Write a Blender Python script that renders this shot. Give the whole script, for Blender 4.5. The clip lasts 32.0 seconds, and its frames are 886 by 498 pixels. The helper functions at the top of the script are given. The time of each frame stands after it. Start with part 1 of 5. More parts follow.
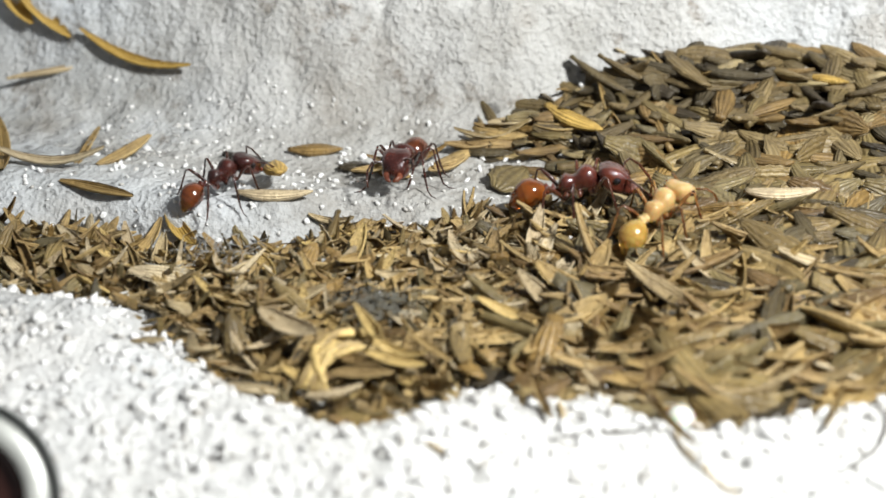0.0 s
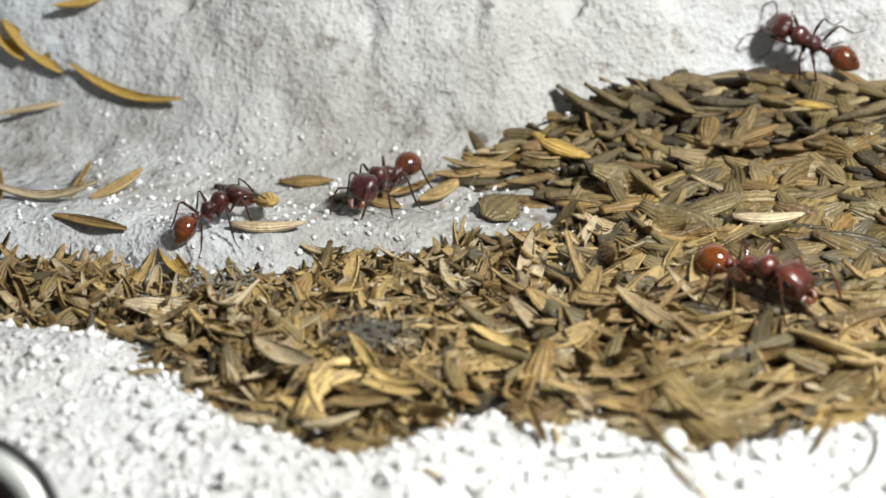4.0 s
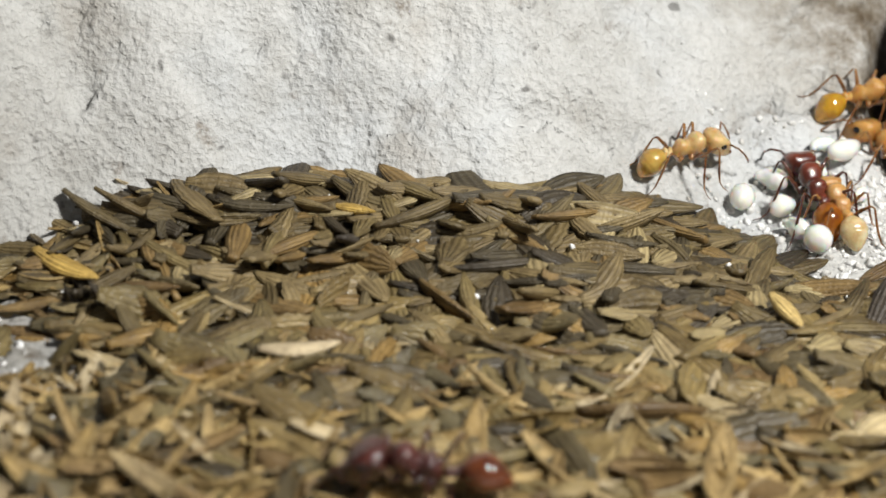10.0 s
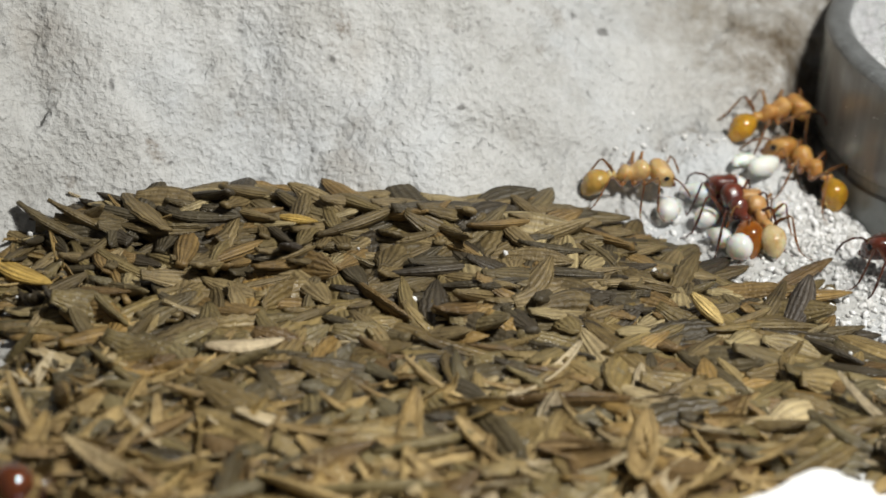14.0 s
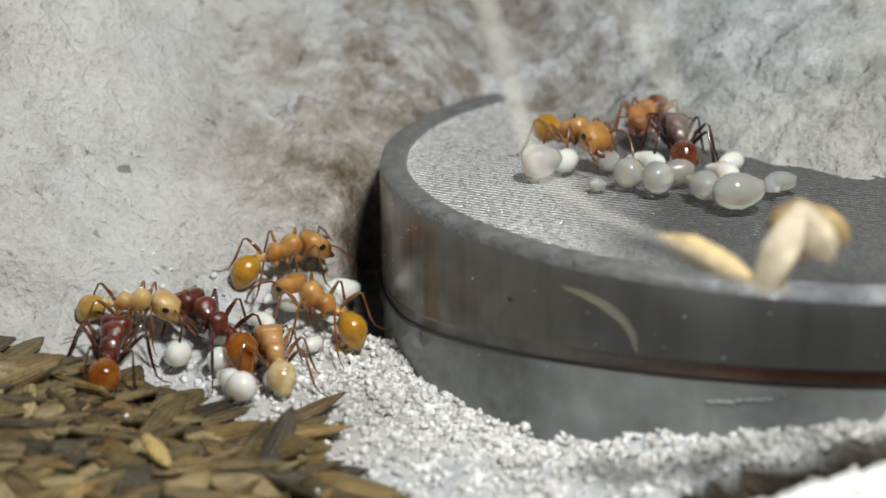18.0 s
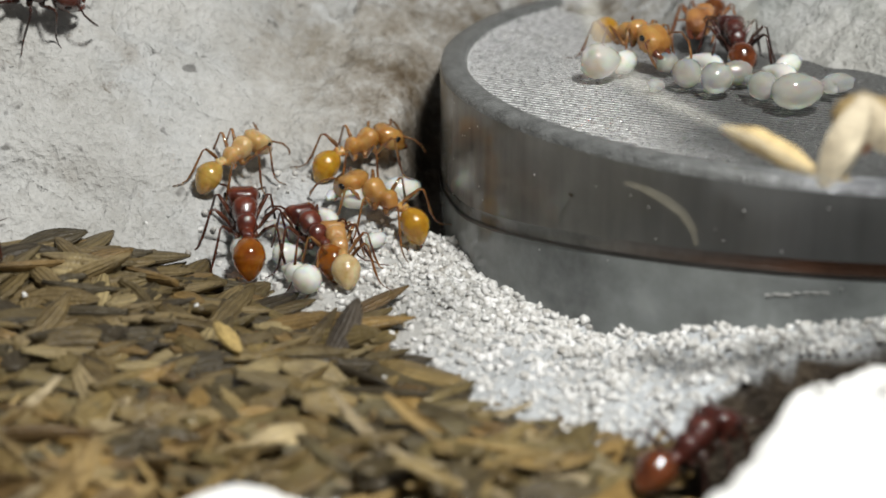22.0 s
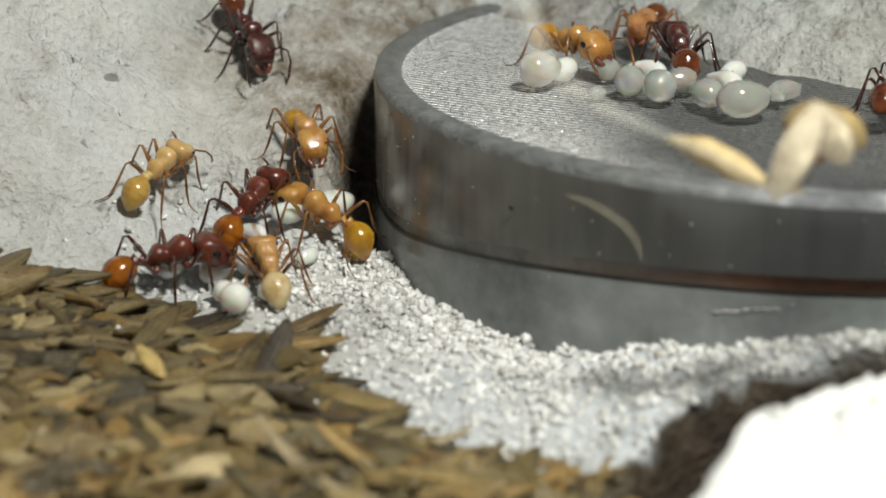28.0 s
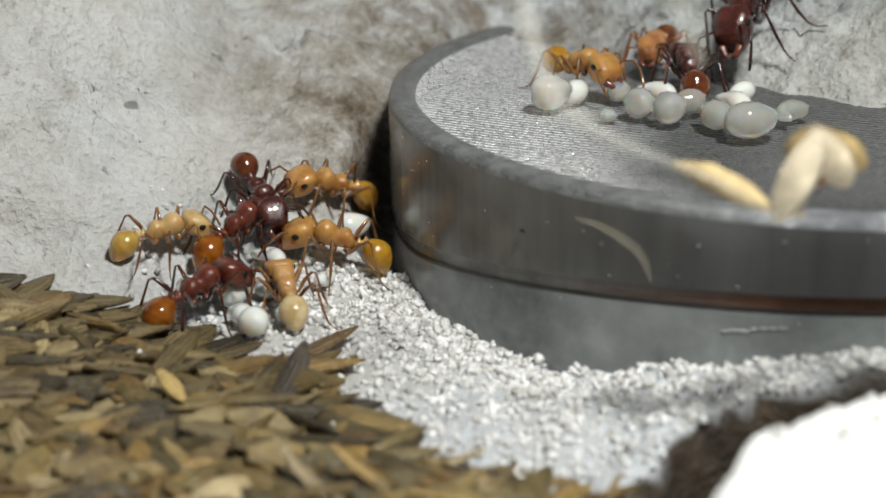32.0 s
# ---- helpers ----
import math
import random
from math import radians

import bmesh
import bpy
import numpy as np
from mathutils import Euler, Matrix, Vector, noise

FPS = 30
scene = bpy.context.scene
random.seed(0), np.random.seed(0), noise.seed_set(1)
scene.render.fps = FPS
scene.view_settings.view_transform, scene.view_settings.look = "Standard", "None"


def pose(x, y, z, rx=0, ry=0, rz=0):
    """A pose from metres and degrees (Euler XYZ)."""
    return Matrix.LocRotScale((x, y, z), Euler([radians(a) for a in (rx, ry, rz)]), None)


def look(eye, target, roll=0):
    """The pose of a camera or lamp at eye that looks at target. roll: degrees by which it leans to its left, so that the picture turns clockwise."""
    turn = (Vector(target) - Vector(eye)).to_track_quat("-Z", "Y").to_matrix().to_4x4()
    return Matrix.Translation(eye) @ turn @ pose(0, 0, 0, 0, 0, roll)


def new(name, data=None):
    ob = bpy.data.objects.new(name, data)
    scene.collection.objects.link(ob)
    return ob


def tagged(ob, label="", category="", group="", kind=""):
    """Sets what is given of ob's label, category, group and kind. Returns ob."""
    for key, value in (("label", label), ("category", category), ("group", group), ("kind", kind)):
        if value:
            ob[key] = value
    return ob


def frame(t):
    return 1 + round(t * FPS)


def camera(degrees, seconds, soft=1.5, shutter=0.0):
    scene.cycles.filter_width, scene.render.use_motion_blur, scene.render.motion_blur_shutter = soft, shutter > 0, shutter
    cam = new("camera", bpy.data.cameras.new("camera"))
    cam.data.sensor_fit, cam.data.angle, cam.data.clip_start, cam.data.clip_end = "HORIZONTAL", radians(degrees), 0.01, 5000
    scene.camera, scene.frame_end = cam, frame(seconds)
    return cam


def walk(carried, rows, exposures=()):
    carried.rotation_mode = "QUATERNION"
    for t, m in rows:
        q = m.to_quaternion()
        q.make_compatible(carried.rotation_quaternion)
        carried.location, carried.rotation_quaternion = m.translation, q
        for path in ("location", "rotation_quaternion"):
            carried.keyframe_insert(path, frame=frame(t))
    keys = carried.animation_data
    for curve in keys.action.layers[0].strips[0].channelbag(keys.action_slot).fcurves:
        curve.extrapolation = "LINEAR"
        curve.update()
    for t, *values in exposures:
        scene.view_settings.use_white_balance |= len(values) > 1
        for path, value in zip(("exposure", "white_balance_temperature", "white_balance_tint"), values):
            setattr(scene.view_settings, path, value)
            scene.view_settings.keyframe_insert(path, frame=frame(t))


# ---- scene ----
# All sizes below are in units of U metres (a little over a millimetre).
U = 0.0011667

cam = camera(30.80, 32.0, soft=1.7)


def eye(x, y, z, yaw, pitch, roll):
    """Camera pose from its place in units and its yaw, pitch and roll in degrees."""
    a, b = radians(yaw), radians(pitch)
    ahead = Vector((-math.sin(a) * math.cos(b), math.cos(a) * math.cos(b), math.sin(b)))
    p = Vector((x, y, z)) * U
    return look(p, p + ahead * 0.05, roll)


walk(cam, [
    (0, eye(-24.12, -55.53, 26.44, 16.25, -30.84, -2.53)),
    (0.5, eye(-24.17, -55.66, 26.36, 16.18, -31.51, -2.73)),
    (1, eye(-24.26, -55.99, 26.52, 16.06, -32.02, -2.74)),
    (1.5, eye(-24.23, -56.30, 26.70, 16.02, -31.38, -2.70)),
    (2, eye(-24.20, -56.45, 26.84, 16.05, -31.00, -2.82)),
    (2.5, eye(-24.15, -56.63, 27.12, 16.02, -30.63, -2.94)),
    (3, eye(-24.35, -56.50, 26.98, 15.73, -30.29, -2.77)),
    (3.5, eye(-24.32, -56.46, 26.93, 15.70, -29.90, -2.87)),
    (5.5, eye(-24.12, -54.49, 26.10, 13.99, -29.91, -2.70)),
    (6, eye(-23.99, -54.46, 26.29, 13.60, -29.77, -2.57)),
    (6.5, eye(-23.92, -54.10, 26.12, 13.11, -29.55, -2.33)),
    (7, eye(-23.87, -53.97, 26.21, 12.79, -29.26, -2.19)),
    (7.5, eye(-23.90, -53.65, 26.17, 12.17, -29.00, -1.90)),
    (8, eye(-23.63, -52.17, 25.42, 8.92, -28.64, -0.62)),
    (8.5, eye(-23.07, -51.17, 26.31, 6.64, -29.68, 0.35)),
    (9, eye(-22.72, -48.83, 26.16, 3.10, -30.09, 1.64)),
    (9.5, eye(-22.22, -47.78, 26.12, 1.28, -30.05, 2.34)),
    (10, eye(-22.08, -47.65, 25.71, 0.26, -28.85, 2.76)),
    (10.5, eye(-21.96, -47.63, 25.38, -0.15, -28.52, 2.97)),
    (11, eye(-21.97, -47.43, 24.79, -0.46, -28.83, 3.13)),
    (11.5, eye(-21.31, -49.86, 24.88, -0.54, -27.95, 2.91)),
    (12, eye(-21.62, -49.95, 24.60, -1.36, -27.86, 3.07)),
    (12.5, eye(-21.50, -49.79, 24.51, -1.31, -27.66, 2.98)),
    (13, eye(-21.50, -50.18, 24.81, -1.28, -27.24, 3.01)),
    (13.5, eye(-21.53, -50.11, 24.92, -1.47, -27.11, 3.02)),
    (14, eye(-21.52, -50.76, 25.23, -1.48, -26.44, 3.14)),
    (14.5, eye(-21.74, -50.73, 24.71, -4.79, -25.31, 4.13)),
    (15, eye(-12.03, -50.16, 22.83, 0.71, -23.19, -0.72)),
    (15.5, eye(-9.54, -47.96, 20.34, 0.61, -21.83, -1.14)),
    (17.5, eye(-5.85, -46.69, 20.28, -2.69, -17.58, -0.43)),
    (18, eye(-5.95, -46.68, 20.05, -2.93, -17.86, -0.04)),
    (18.5, eye(-6.60, -46.17, 19.27, -2.99, -20.19, 0.28)),
    (19, eye(-6.82, -46.85, 19.53, -2.59, -20.53, 0.22)),
    (19.5, eye(-6.90, -47.20, 19.60, -2.35, -20.62, 0.11)),
    (20, eye(-7.03, -47.44, 19.52, -2.30, -20.76, 0.04)),
    (20.5, eye(-7.03, -47.58, 19.46, -2.09, -21.04, 0.11)),
    (21, eye(-6.86, -47.73, 19.55, -1.77, -21.02, -0.02)),
    (21.5, eye(-6.86, -47.77, 19.51, -1.67, -20.76, -0.05)),
    (22, eye(-6.79, -47.88, 19.60, -1.54, -20.62, -0.10)),
    (22.5, eye(-6.71, -47.93, 19.66, -1.38, -20.78, -0.19)),
    (23, eye(-6.35, -47.44, 19.90, -1.31, -20.62, -0.48)),
    (23.5, eye(-5.03, -45.76, 20.59, -3.23, -19.02, -0.76)),
    (24, eye(-4.16, -44.75, 20.91, -6.27, -17.24, 0.16)),
    (24.5, eye(-3.64, -43.94, 20.74, -6.03, -16.73, -0.07)),
    (26.5, eye(-5.58, -45.85, 20.23, -7.23, -16.00, 0.94)),
    (27, eye(-5.48, -45.71, 20.23, -6.92, -16.60, 0.67)),
    (27.5, eye(-5.98, -45.53, 19.22, -6.26, -18.12, 0.75)),
    (28, eye(-6.57, -45.76, 19.08, -3.82, -20.35, 0.26)),
    (28.5, eye(-6.46, -46.06, 19.54, -3.35, -20.24, -0.09)),
    (29, eye(-6.20, -46.21, 19.61, -2.95, -20.16, -0.46)),
    (29.5, eye(-6.13, -46.30, 19.62, -2.81, -20.01, -0.72)),
    (30, eye(-6.19, -46.18, 19.60, -2.94, -20.17, -0.61)),
    (30.5, eye(-6.19, -46.29, 19.57, -2.88, -20.04, -0.74)),
    (31, eye(-6.02, -46.19, 19.69, -2.78, -20.10, -0.88)),
    (31.5, eye(-6.05, -46.32, 19.71, -2.69, -20.07, -0.80)),
    (32, eye(-6.29, -46.53, 19.76, -2.90, -19.99, -0.66)),
], exposures=((0, 0.46, 6380, 8), (3.5, 0.42, 6400, 8), (6, 0.28, 6450, 8), (7, 0.36, 6450, 8), (8, 0.32, 6500, 8), (9, 0.12, 6600, 9), (12, -0.15, 6600, 8), (18, -0.55, 6520, 8), (22.5, -0.57, 6580, 8), (24, -0.25, 6450, 8), (26.5, -0.45, 7050, 0), (27, -0.47, 7050, 0), (28, -0.56, 6750, 4), (29, -0.56, 6600, 7), (32, -0.55, 6500, 7)))
cam.data.dof.use_dof = True
cam.data.dof.focus_distance = 53.5 * U
cam.data.dof.aperture_fstop = 62

# ---- light ----
world = bpy.data.worlds.new("dim_room")
scene.world = world
world.use_nodes = True
world.node_tree.nodes["Background"].inputs[0].default_value = (0.96, 0.97, 1.0, 1)
world.node_tree.nodes["Background"].inputs[1].default_value = 0.12
led = new("led_lamp", bpy.data.lights.new("led_lamp", "AREA"))
led.data.shape, led.data.size, led.data.energy = "DISK", 10 * U, 0.138
led.data.color = (1.0, 0.985, 0.955)
led.matrix_world = look(Vector((13, -31, 62)) * U, Vector((-18, -10, 0)) * U)


# ---- materials ----
def mat(name, rough=0.5, metal=0.0, spec=0.5):
    m = bpy.data.materials.new(name)
    m.use_nodes = True
    b = m.node_tree.nodes["Principled BSDF"]
    b.inputs["Roughness"].default_value = rough
    b.inputs["Metallic"].default_value = metal
    b.inputs["Specular IOR Level"].default_value = spec
    return m, m.node_tree, b


def node(t, kind, **sets):
    n = t.nodes.new(kind)
    for k, v in sets.items():
        if k in n.inputs:
            n.inputs[k].default_value = v
    return n


def noise_tex(t, scale, detail=4, rough=0.6, coord="Object"):
    n = node(t, "ShaderNodeTexNoise", Scale=scale / U, Detail=detail, Roughness=rough)
    t.links.new(node_coord(t).outputs[coord], n.inputs["Vector"])
    return n


def node_coord(t):
    for n in t.nodes:
        if n.bl_idname == "ShaderNodeTexCoord":
            return n
    return t.nodes.new("ShaderNodeTexCoord")


def ramp(t, fac, stops):
    r = t.nodes.new("ShaderNodeValToRGB")
    e = r.color_ramp.elements
    while len(e) < len(stops):
        e.new(0.5)
    for i, (p, c) in enumerate(stops):
        e[i].position, e[i].color = p, (*c, 1)
    t.links.new(fac, r.inputs[0])
    return r


def mix(t, fac, a, b, blend="MIX"):
    m = t.nodes.new("ShaderNodeMix")
    m.data_type, m.blend_type = "RGBA", blend
    for sock, v in ((m.inputs[0], fac), (m.inputs[6], a), (m.inputs[7], b)):
        if hasattr(v, "links"):
            t.links.new(v, sock)
        else:
            sock.default_value = v if isinstance(v, float) else (*v, 1)
    return m.outputs[2]


def bump(t, b, height, strength, dist, after=None):
    n = t.nodes.new("ShaderNodeBump")
    n.inputs["Strength"].default_value, n.inputs["Distance"].default_value = strength, dist * U
    t.links.new(height, n.inputs["Height"])
    if after:
        t.links.new(after.outputs[0], n.inputs["Normal"])
    t.links.new(n.outputs[0], b.inputs["Normal"])
    return n


def math_node(t, op, a, b=None):
    n = t.nodes.new("ShaderNodeMath")
    n.operation = op
    for i, v in enumerate((a, b)):
        if v is None:
            continue
        if hasattr(v, "links"):
            t.links.new(v, n.inputs[i])
        else:
            n.inputs[i].default_value = v
    return n.outputs[0]


def plaster_material():
    m, t, b = mat("plaster", 0.85, 0, 0.3)
    big = noise_tex(t, 0.045, 5, 0.55)
    mid = noise_tex(t, 0.4, 6, 0.7)
    low = noise_tex(t, 1.1, 5, 0.65)
    fine = noise_tex(t, 3.6, 3, 0.65)
    speck = noise_tex(t, 1.15, 2, 0.5)
    stain = noise_tex(t, 0.16, 6, 0.65)
    c1 = ramp(t, big.outputs[0], [(0.35, (0.42, 0.415, 0.395)), (0.50, (0.50, 0.50, 0.49)), (0.62, (0.50, 0.525, 0.55))])
    c2 = ramp(t, mid.outputs[0], [(0.30, (0.66, 0.64, 0.60)), (0.55, (1, 1, 1))])
    c = mix(t, 0.6, c1.outputs[0], c2.outputs[0], "MULTIPLY")
    c3 = ramp(t, speck.outputs[0], [(0.25, (0.06, 0.05, 0.04)), (0.31, (1, 1, 1))])
    c = mix(t, 0.6, c, c3.outputs[0], "MULTIPLY")
    c4 = ramp(t, stain.outputs[0], [(0.56, (1, 1, 1)), (0.74, (0.50, 0.41, 0.31))])
    c = mix(t, 0.6, c, c4.outputs[0], "MULTIPLY")
    c5 = ramp(t, fine.outputs[0], [(0.32, (0.62, 0.62, 0.62)), (0.55, (1, 1, 1))])
    c = mix(t, 0.35, c, c5.outputs[0], "MULTIPLY")
    dirt = noise_tex(t, 0.42, 6, 0.72)
    c6 = ramp(t, dirt.outputs[0], [(0.30, (0.30, 0.23, 0.16)), (0.40, (1, 1, 1))])
    c = mix(t, 0.75, c, c6.outputs[0], "MULTIPLY")
    # brown stains and dirt, with shade painted grey on the slope behind the dish
    for place_at, size, tone in (((-1, 19, 8), 11, (0.42, 0.35, 0.27)), ((15, 17, 9), 17, (0.50, 0.52, 0.49)), ((-6, 13, 5), 10, (0.56, 0.51, 0.44)), ((-6.4, 11, 2), 5, (0.42, 0.34, 0.25)), ((-39, -9, 0.3), 9, (0.62, 0.60, 0.57)), ((-52, -8, 0.5), 7, (0.66, 0.65, 0.62))):
        far = t.nodes.new("ShaderNodeVectorMath")
        far.operation = "DISTANCE"
        t.links.new(node_coord(t).outputs["Object"], far.inputs[0])
        far.inputs[1].default_value = Vector(place_at) * U
        near = t.nodes.new("ShaderNodeMapRange")
        near.interpolation_type = "SMOOTHSTEP"
        t.links.new(far.outputs["Value"], near.inputs[0])
        for i, v in enumerate((size * 0.25 * U, size * U, 1.25, 0.0)):
            near.inputs[i + 1].default_value = v
        mottle = ramp(t, noise_tex(t, 0.5, 8, 0.78).outputs[0], [(0.38, (0.05, 0.05, 0.05)), (0.62, (1, 1, 1))])
        patch = math_node(t, "MULTIPLY", math_node(t, "MINIMUM", near.outputs[0], 1.0), mottle.outputs[0])
        c = mix(t, patch, c, mix(t, 1.0, c, tone, "MULTIPLY"))
    # brightness near the lamp painted in: plaster whitened along the front
    for place_at, size, chosen in (((8, -20, 4), 13, 0.85), ((-11, -22, 2), 11, 0.85), ((-25, -27, 2), 11, 0.55), ((-40, -29, 2), 13, 0.36)):
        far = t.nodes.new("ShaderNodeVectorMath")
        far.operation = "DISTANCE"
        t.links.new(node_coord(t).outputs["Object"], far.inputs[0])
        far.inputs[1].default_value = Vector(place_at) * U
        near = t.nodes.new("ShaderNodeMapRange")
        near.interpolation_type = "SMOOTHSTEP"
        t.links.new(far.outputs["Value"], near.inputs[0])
        for i, v in enumerate((size * 0.6 * U, size * U, chosen, 0.0)):
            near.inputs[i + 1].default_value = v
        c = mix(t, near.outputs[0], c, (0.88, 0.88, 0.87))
    pits = ramp(t, noise_tex(t, 1.9, 3, 0.6).outputs[0], [(0.235, (0.16, 0.14, 0.12)), (0.30, (1, 1, 1))])
    c = mix(t, 0.5, c, pits.outputs[0], "MULTIPLY")
    # dirt in the hollows, with their shadow painted into the same dark brown
    soil_shade = t.nodes.new("ShaderNodeAttribute")
    soil_shade.attribute_name = "soil_shade"
    shade_brown = ramp(t, low.outputs[0], [(0.35, (0.022, 0.016, 0.011)), (0.65, (0.066, 0.050, 0.034))])
    c = mix(t, soil_shade.outputs["Fac"], c, shade_brown.outputs[0])
    t.links.new(c, b.inputs["Base Color"])
    # small shining crystals
    glint = ramp(t, noise_tex(t, 5.5, 1, 0.5).outputs[0], [(0.66, (0.85, 0.85, 0.85)), (0.72, (0.12, 0.12, 0.12))])
    t.links.new(glint.outputs[0], b.inputs["Roughness"])
    grain = node(t, "ShaderNodeTexVoronoi", Scale=4.2 / U)
    t.links.new(node_coord(t).outputs["Object"], grain.inputs["Vector"])
    h = bump(t, b, grain.outputs["Distance"], 0.45, 0.14)
    h = bump(t, b, fine.outputs[0], 0.5, 0.18, h)
    h = bump(t, b, low.outputs[0], 0.5, 0.45, h)
    bump(t, b, mid.outputs[0], 0.45, 0.9, h)
    return m


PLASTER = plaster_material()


def seed_material(name, stops, rough=0.5):
    m, t, b = mat(name, rough, 0, 0.4)
    info = t.nodes.new("ShaderNodeObjectInfo")
    geo = t.nodes.new("ShaderNodeNewGeometry")
    uv = node_coord(t).outputs["UV"]
    pick = math_node(t, "FRACT", math_node(t, "ADD", info.outputs["Random"], geo.outputs["Random Per Island"]))
    col = ramp(t, pick, stops)
    col.color_ramp.interpolation = "CONSTANT" if len(stops) > 5 else "LINEAR"
    sep = t.nodes.new("ShaderNodeSeparateXYZ")
    t.links.new(uv, sep.inputs[0])
    blot = noise_tex(t, 0.75, 6, 0.7)
    shade = ramp(t, blot.outputs[0], [(0.34, (0.36, 0.32, 0.28)), (0.60, (1.12, 1.10, 1.05))])
    c = mix(t, 0.8, col.outputs[0], shade.outputs[0], "MULTIPLY")
    rib = node(t, "ShaderNodeMath")
    rib.operation = "SINE"
    t.links.new(math_node(t, "MULTIPLY", sep.outputs[1], 88.0), rib.inputs[0])
    ribs = math_node(t, "ADD", math_node(t, "MULTIPLY", rib.outputs[0], 0.5), 0.5)
    ribc = ramp(t, ribs, [(0.0, (0.50, 0.46, 0.40)), (0.5, (1.0, 1.0, 1.0)), (1.0, (1.25, 1.22, 1.15))])
    c = mix(t, 0.42, c, ribc.outputs[0], "MULTIPLY")
    t.links.new(c, b.inputs["Base Color"])
    tooth = node(t, "ShaderNodeMath")
    tooth.operation = "SINE"
    t.links.new(math_node(t, "MULTIPLY", sep.outputs[0], 130.0), tooth.inputs[0])
    both = math_node(t, "ADD", ribs, math_node(t, "MULTIPLY", tooth.outputs[0], 0.05))
    h = bump(t, b, both, 0.55, 0.06)
    fine = noise_tex(t, 5, 3)
    bump(t, b, fine.outputs[0], 0.7, 0.12, h)
    return m


SEED = seed_material("seed_coat", [
    (0.0, (0.156, 0.114, 0.049)), (0.09, (0.228, 0.171, 0.072)), (0.18, (0.085, 0.068, 0.037)), (0.27, (0.282, 0.216, 0.103)),
    (0.38, (0.165, 0.129, 0.058)), (0.47, (0.268, 0.177, 0.064)), (0.57, (0.064, 0.052, 0.032)), (0.63, (0.214, 0.173, 0.085)),
    (0.73, (0.151, 0.099, 0.044)), (0.80, (0.122, 0.103, 0.058)), (0.88, (0.408, 0.330, 0.190)), (0.93, (0.243, 0.180, 0.080))], 0.34)
# olive tint is real; the darker tones paint in weaker light at the back
OLIVE = seed_material("olive_seed_coat", [
    (0.0, (0.129, 0.097, 0.045)), (0.12, (0.186, 0.140, 0.066)), (0.24, (0.072, 0.059, 0.035)), (0.36, (0.224, 0.172, 0.086)),
    (0.50, (0.133, 0.104, 0.052)), (0.62, (0.213, 0.143, 0.057)), (0.72, (0.056, 0.045, 0.029)), (0.80, (0.176, 0.135, 0.059)), (0.92, (0.324, 0.262, 0.138))], 0.5)
HUSK = seed_material("husk_straw", [
    (0.0, (0.352, 0.246, 0.095)), (0.25, (0.440, 0.326, 0.150)), (0.5, (0.238, 0.158, 0.066)), (0.7, (0.334, 0.238, 0.092)), (0.9, (0.510, 0.431, 0.290))], 0.55)
PALE = seed_material("pale_seed", [(0.0, (0.52, 0.42, 0.26)), (1.0, (0.60, 0.50, 0.34))])
DARK = seed_material("dark_seed", [(0.0, (0.035, 0.032, 0.030)), (1.0, (0.075, 0.06, 0.045))])
STUB = seed_material("stub_yellow", [(0.0, (0.62, 0.46, 0.18)), (1.0, (0.66, 0.50, 0.21))])
GOLD = seed_material("gold_seed", [(0.0, (0.50, 0.34, 0.09)), (1.0, (0.56, 0.38, 0.11))])


def plain_material(name, color, rough=0.5, metal=0.0, spec=0.5, vary=0.25, scale=1.2, rel=0.3, dist=0.1, trans=0.0, sss=0.0, ior=1.45):
    m, t, b = mat(name, rough, metal, spec)
    n = noise_tex(t, scale, 5, 0.6)
    lo, hi = tuple(c * (1 - vary) for c in color), tuple(min(1, c * (1 + vary)) for c in color)
    t.links.new(ramp(t, n.outputs[0], [(0.3, lo), (0.7, hi)]).outputs[0], b.inputs["Base Color"])
    if rel:
        bump(t, b, noise_tex(t, scale * 5, 3).outputs[0], rel, dist)
    b.inputs["Transmission Weight"].default_value = trans
    b.inputs["IOR"].default_value = ior
    if sss:
        b.inputs["Subsurface Weight"].default_value = sss
        b.inputs["Subsurface Radius"].default_value = (0.6 * U, 0.4 * U, 0.25 * U)
        b.inputs["Subsurface Scale"].default_value = 1.0
    return m


DEBRIS = plain_material("brown_debris", (0.050, 0.037, 0.021), 0.9, vary=0.6, scale=1.6, rel=1.0, dist=0.5)


# ---- shapes ----
def from_bm(bm, smooth=True):
    me = bpy.data.meshes.new("mesh")
    bm.normal_update()
    bm.to_mesh(me)
    bm.free()
    if smooth:
        me.polygons.foreach_set("use_smooth", [True] * len(me.polygons))
    return me


def part(name, data, material, parent=None, label="", at=None):
    """Links a bmesh or mesh as one object, under a thing or a part."""
    me = from_bm(data) if isinstance(data, bmesh.types.BMesh) else data
    if material and not me.materials:
        me.materials.append(material)
    ob = new(name, me)
    if parent:
        ob.parent = parent
    if at is not None:
        ob.matrix_basis = at
    if label:
        ob["label"] = label
    return ob


def place(x, y, z, rx=0, ry=0, rz=0):
    return pose(x * U, y * U, z * U, rx, ry, rz)


def hashed(ix, iy, seed):
    v = np.sin(ix * 127.1 + iy * 311.7 + seed * 74.7) * 43758.5453
    return v - np.floor(v)


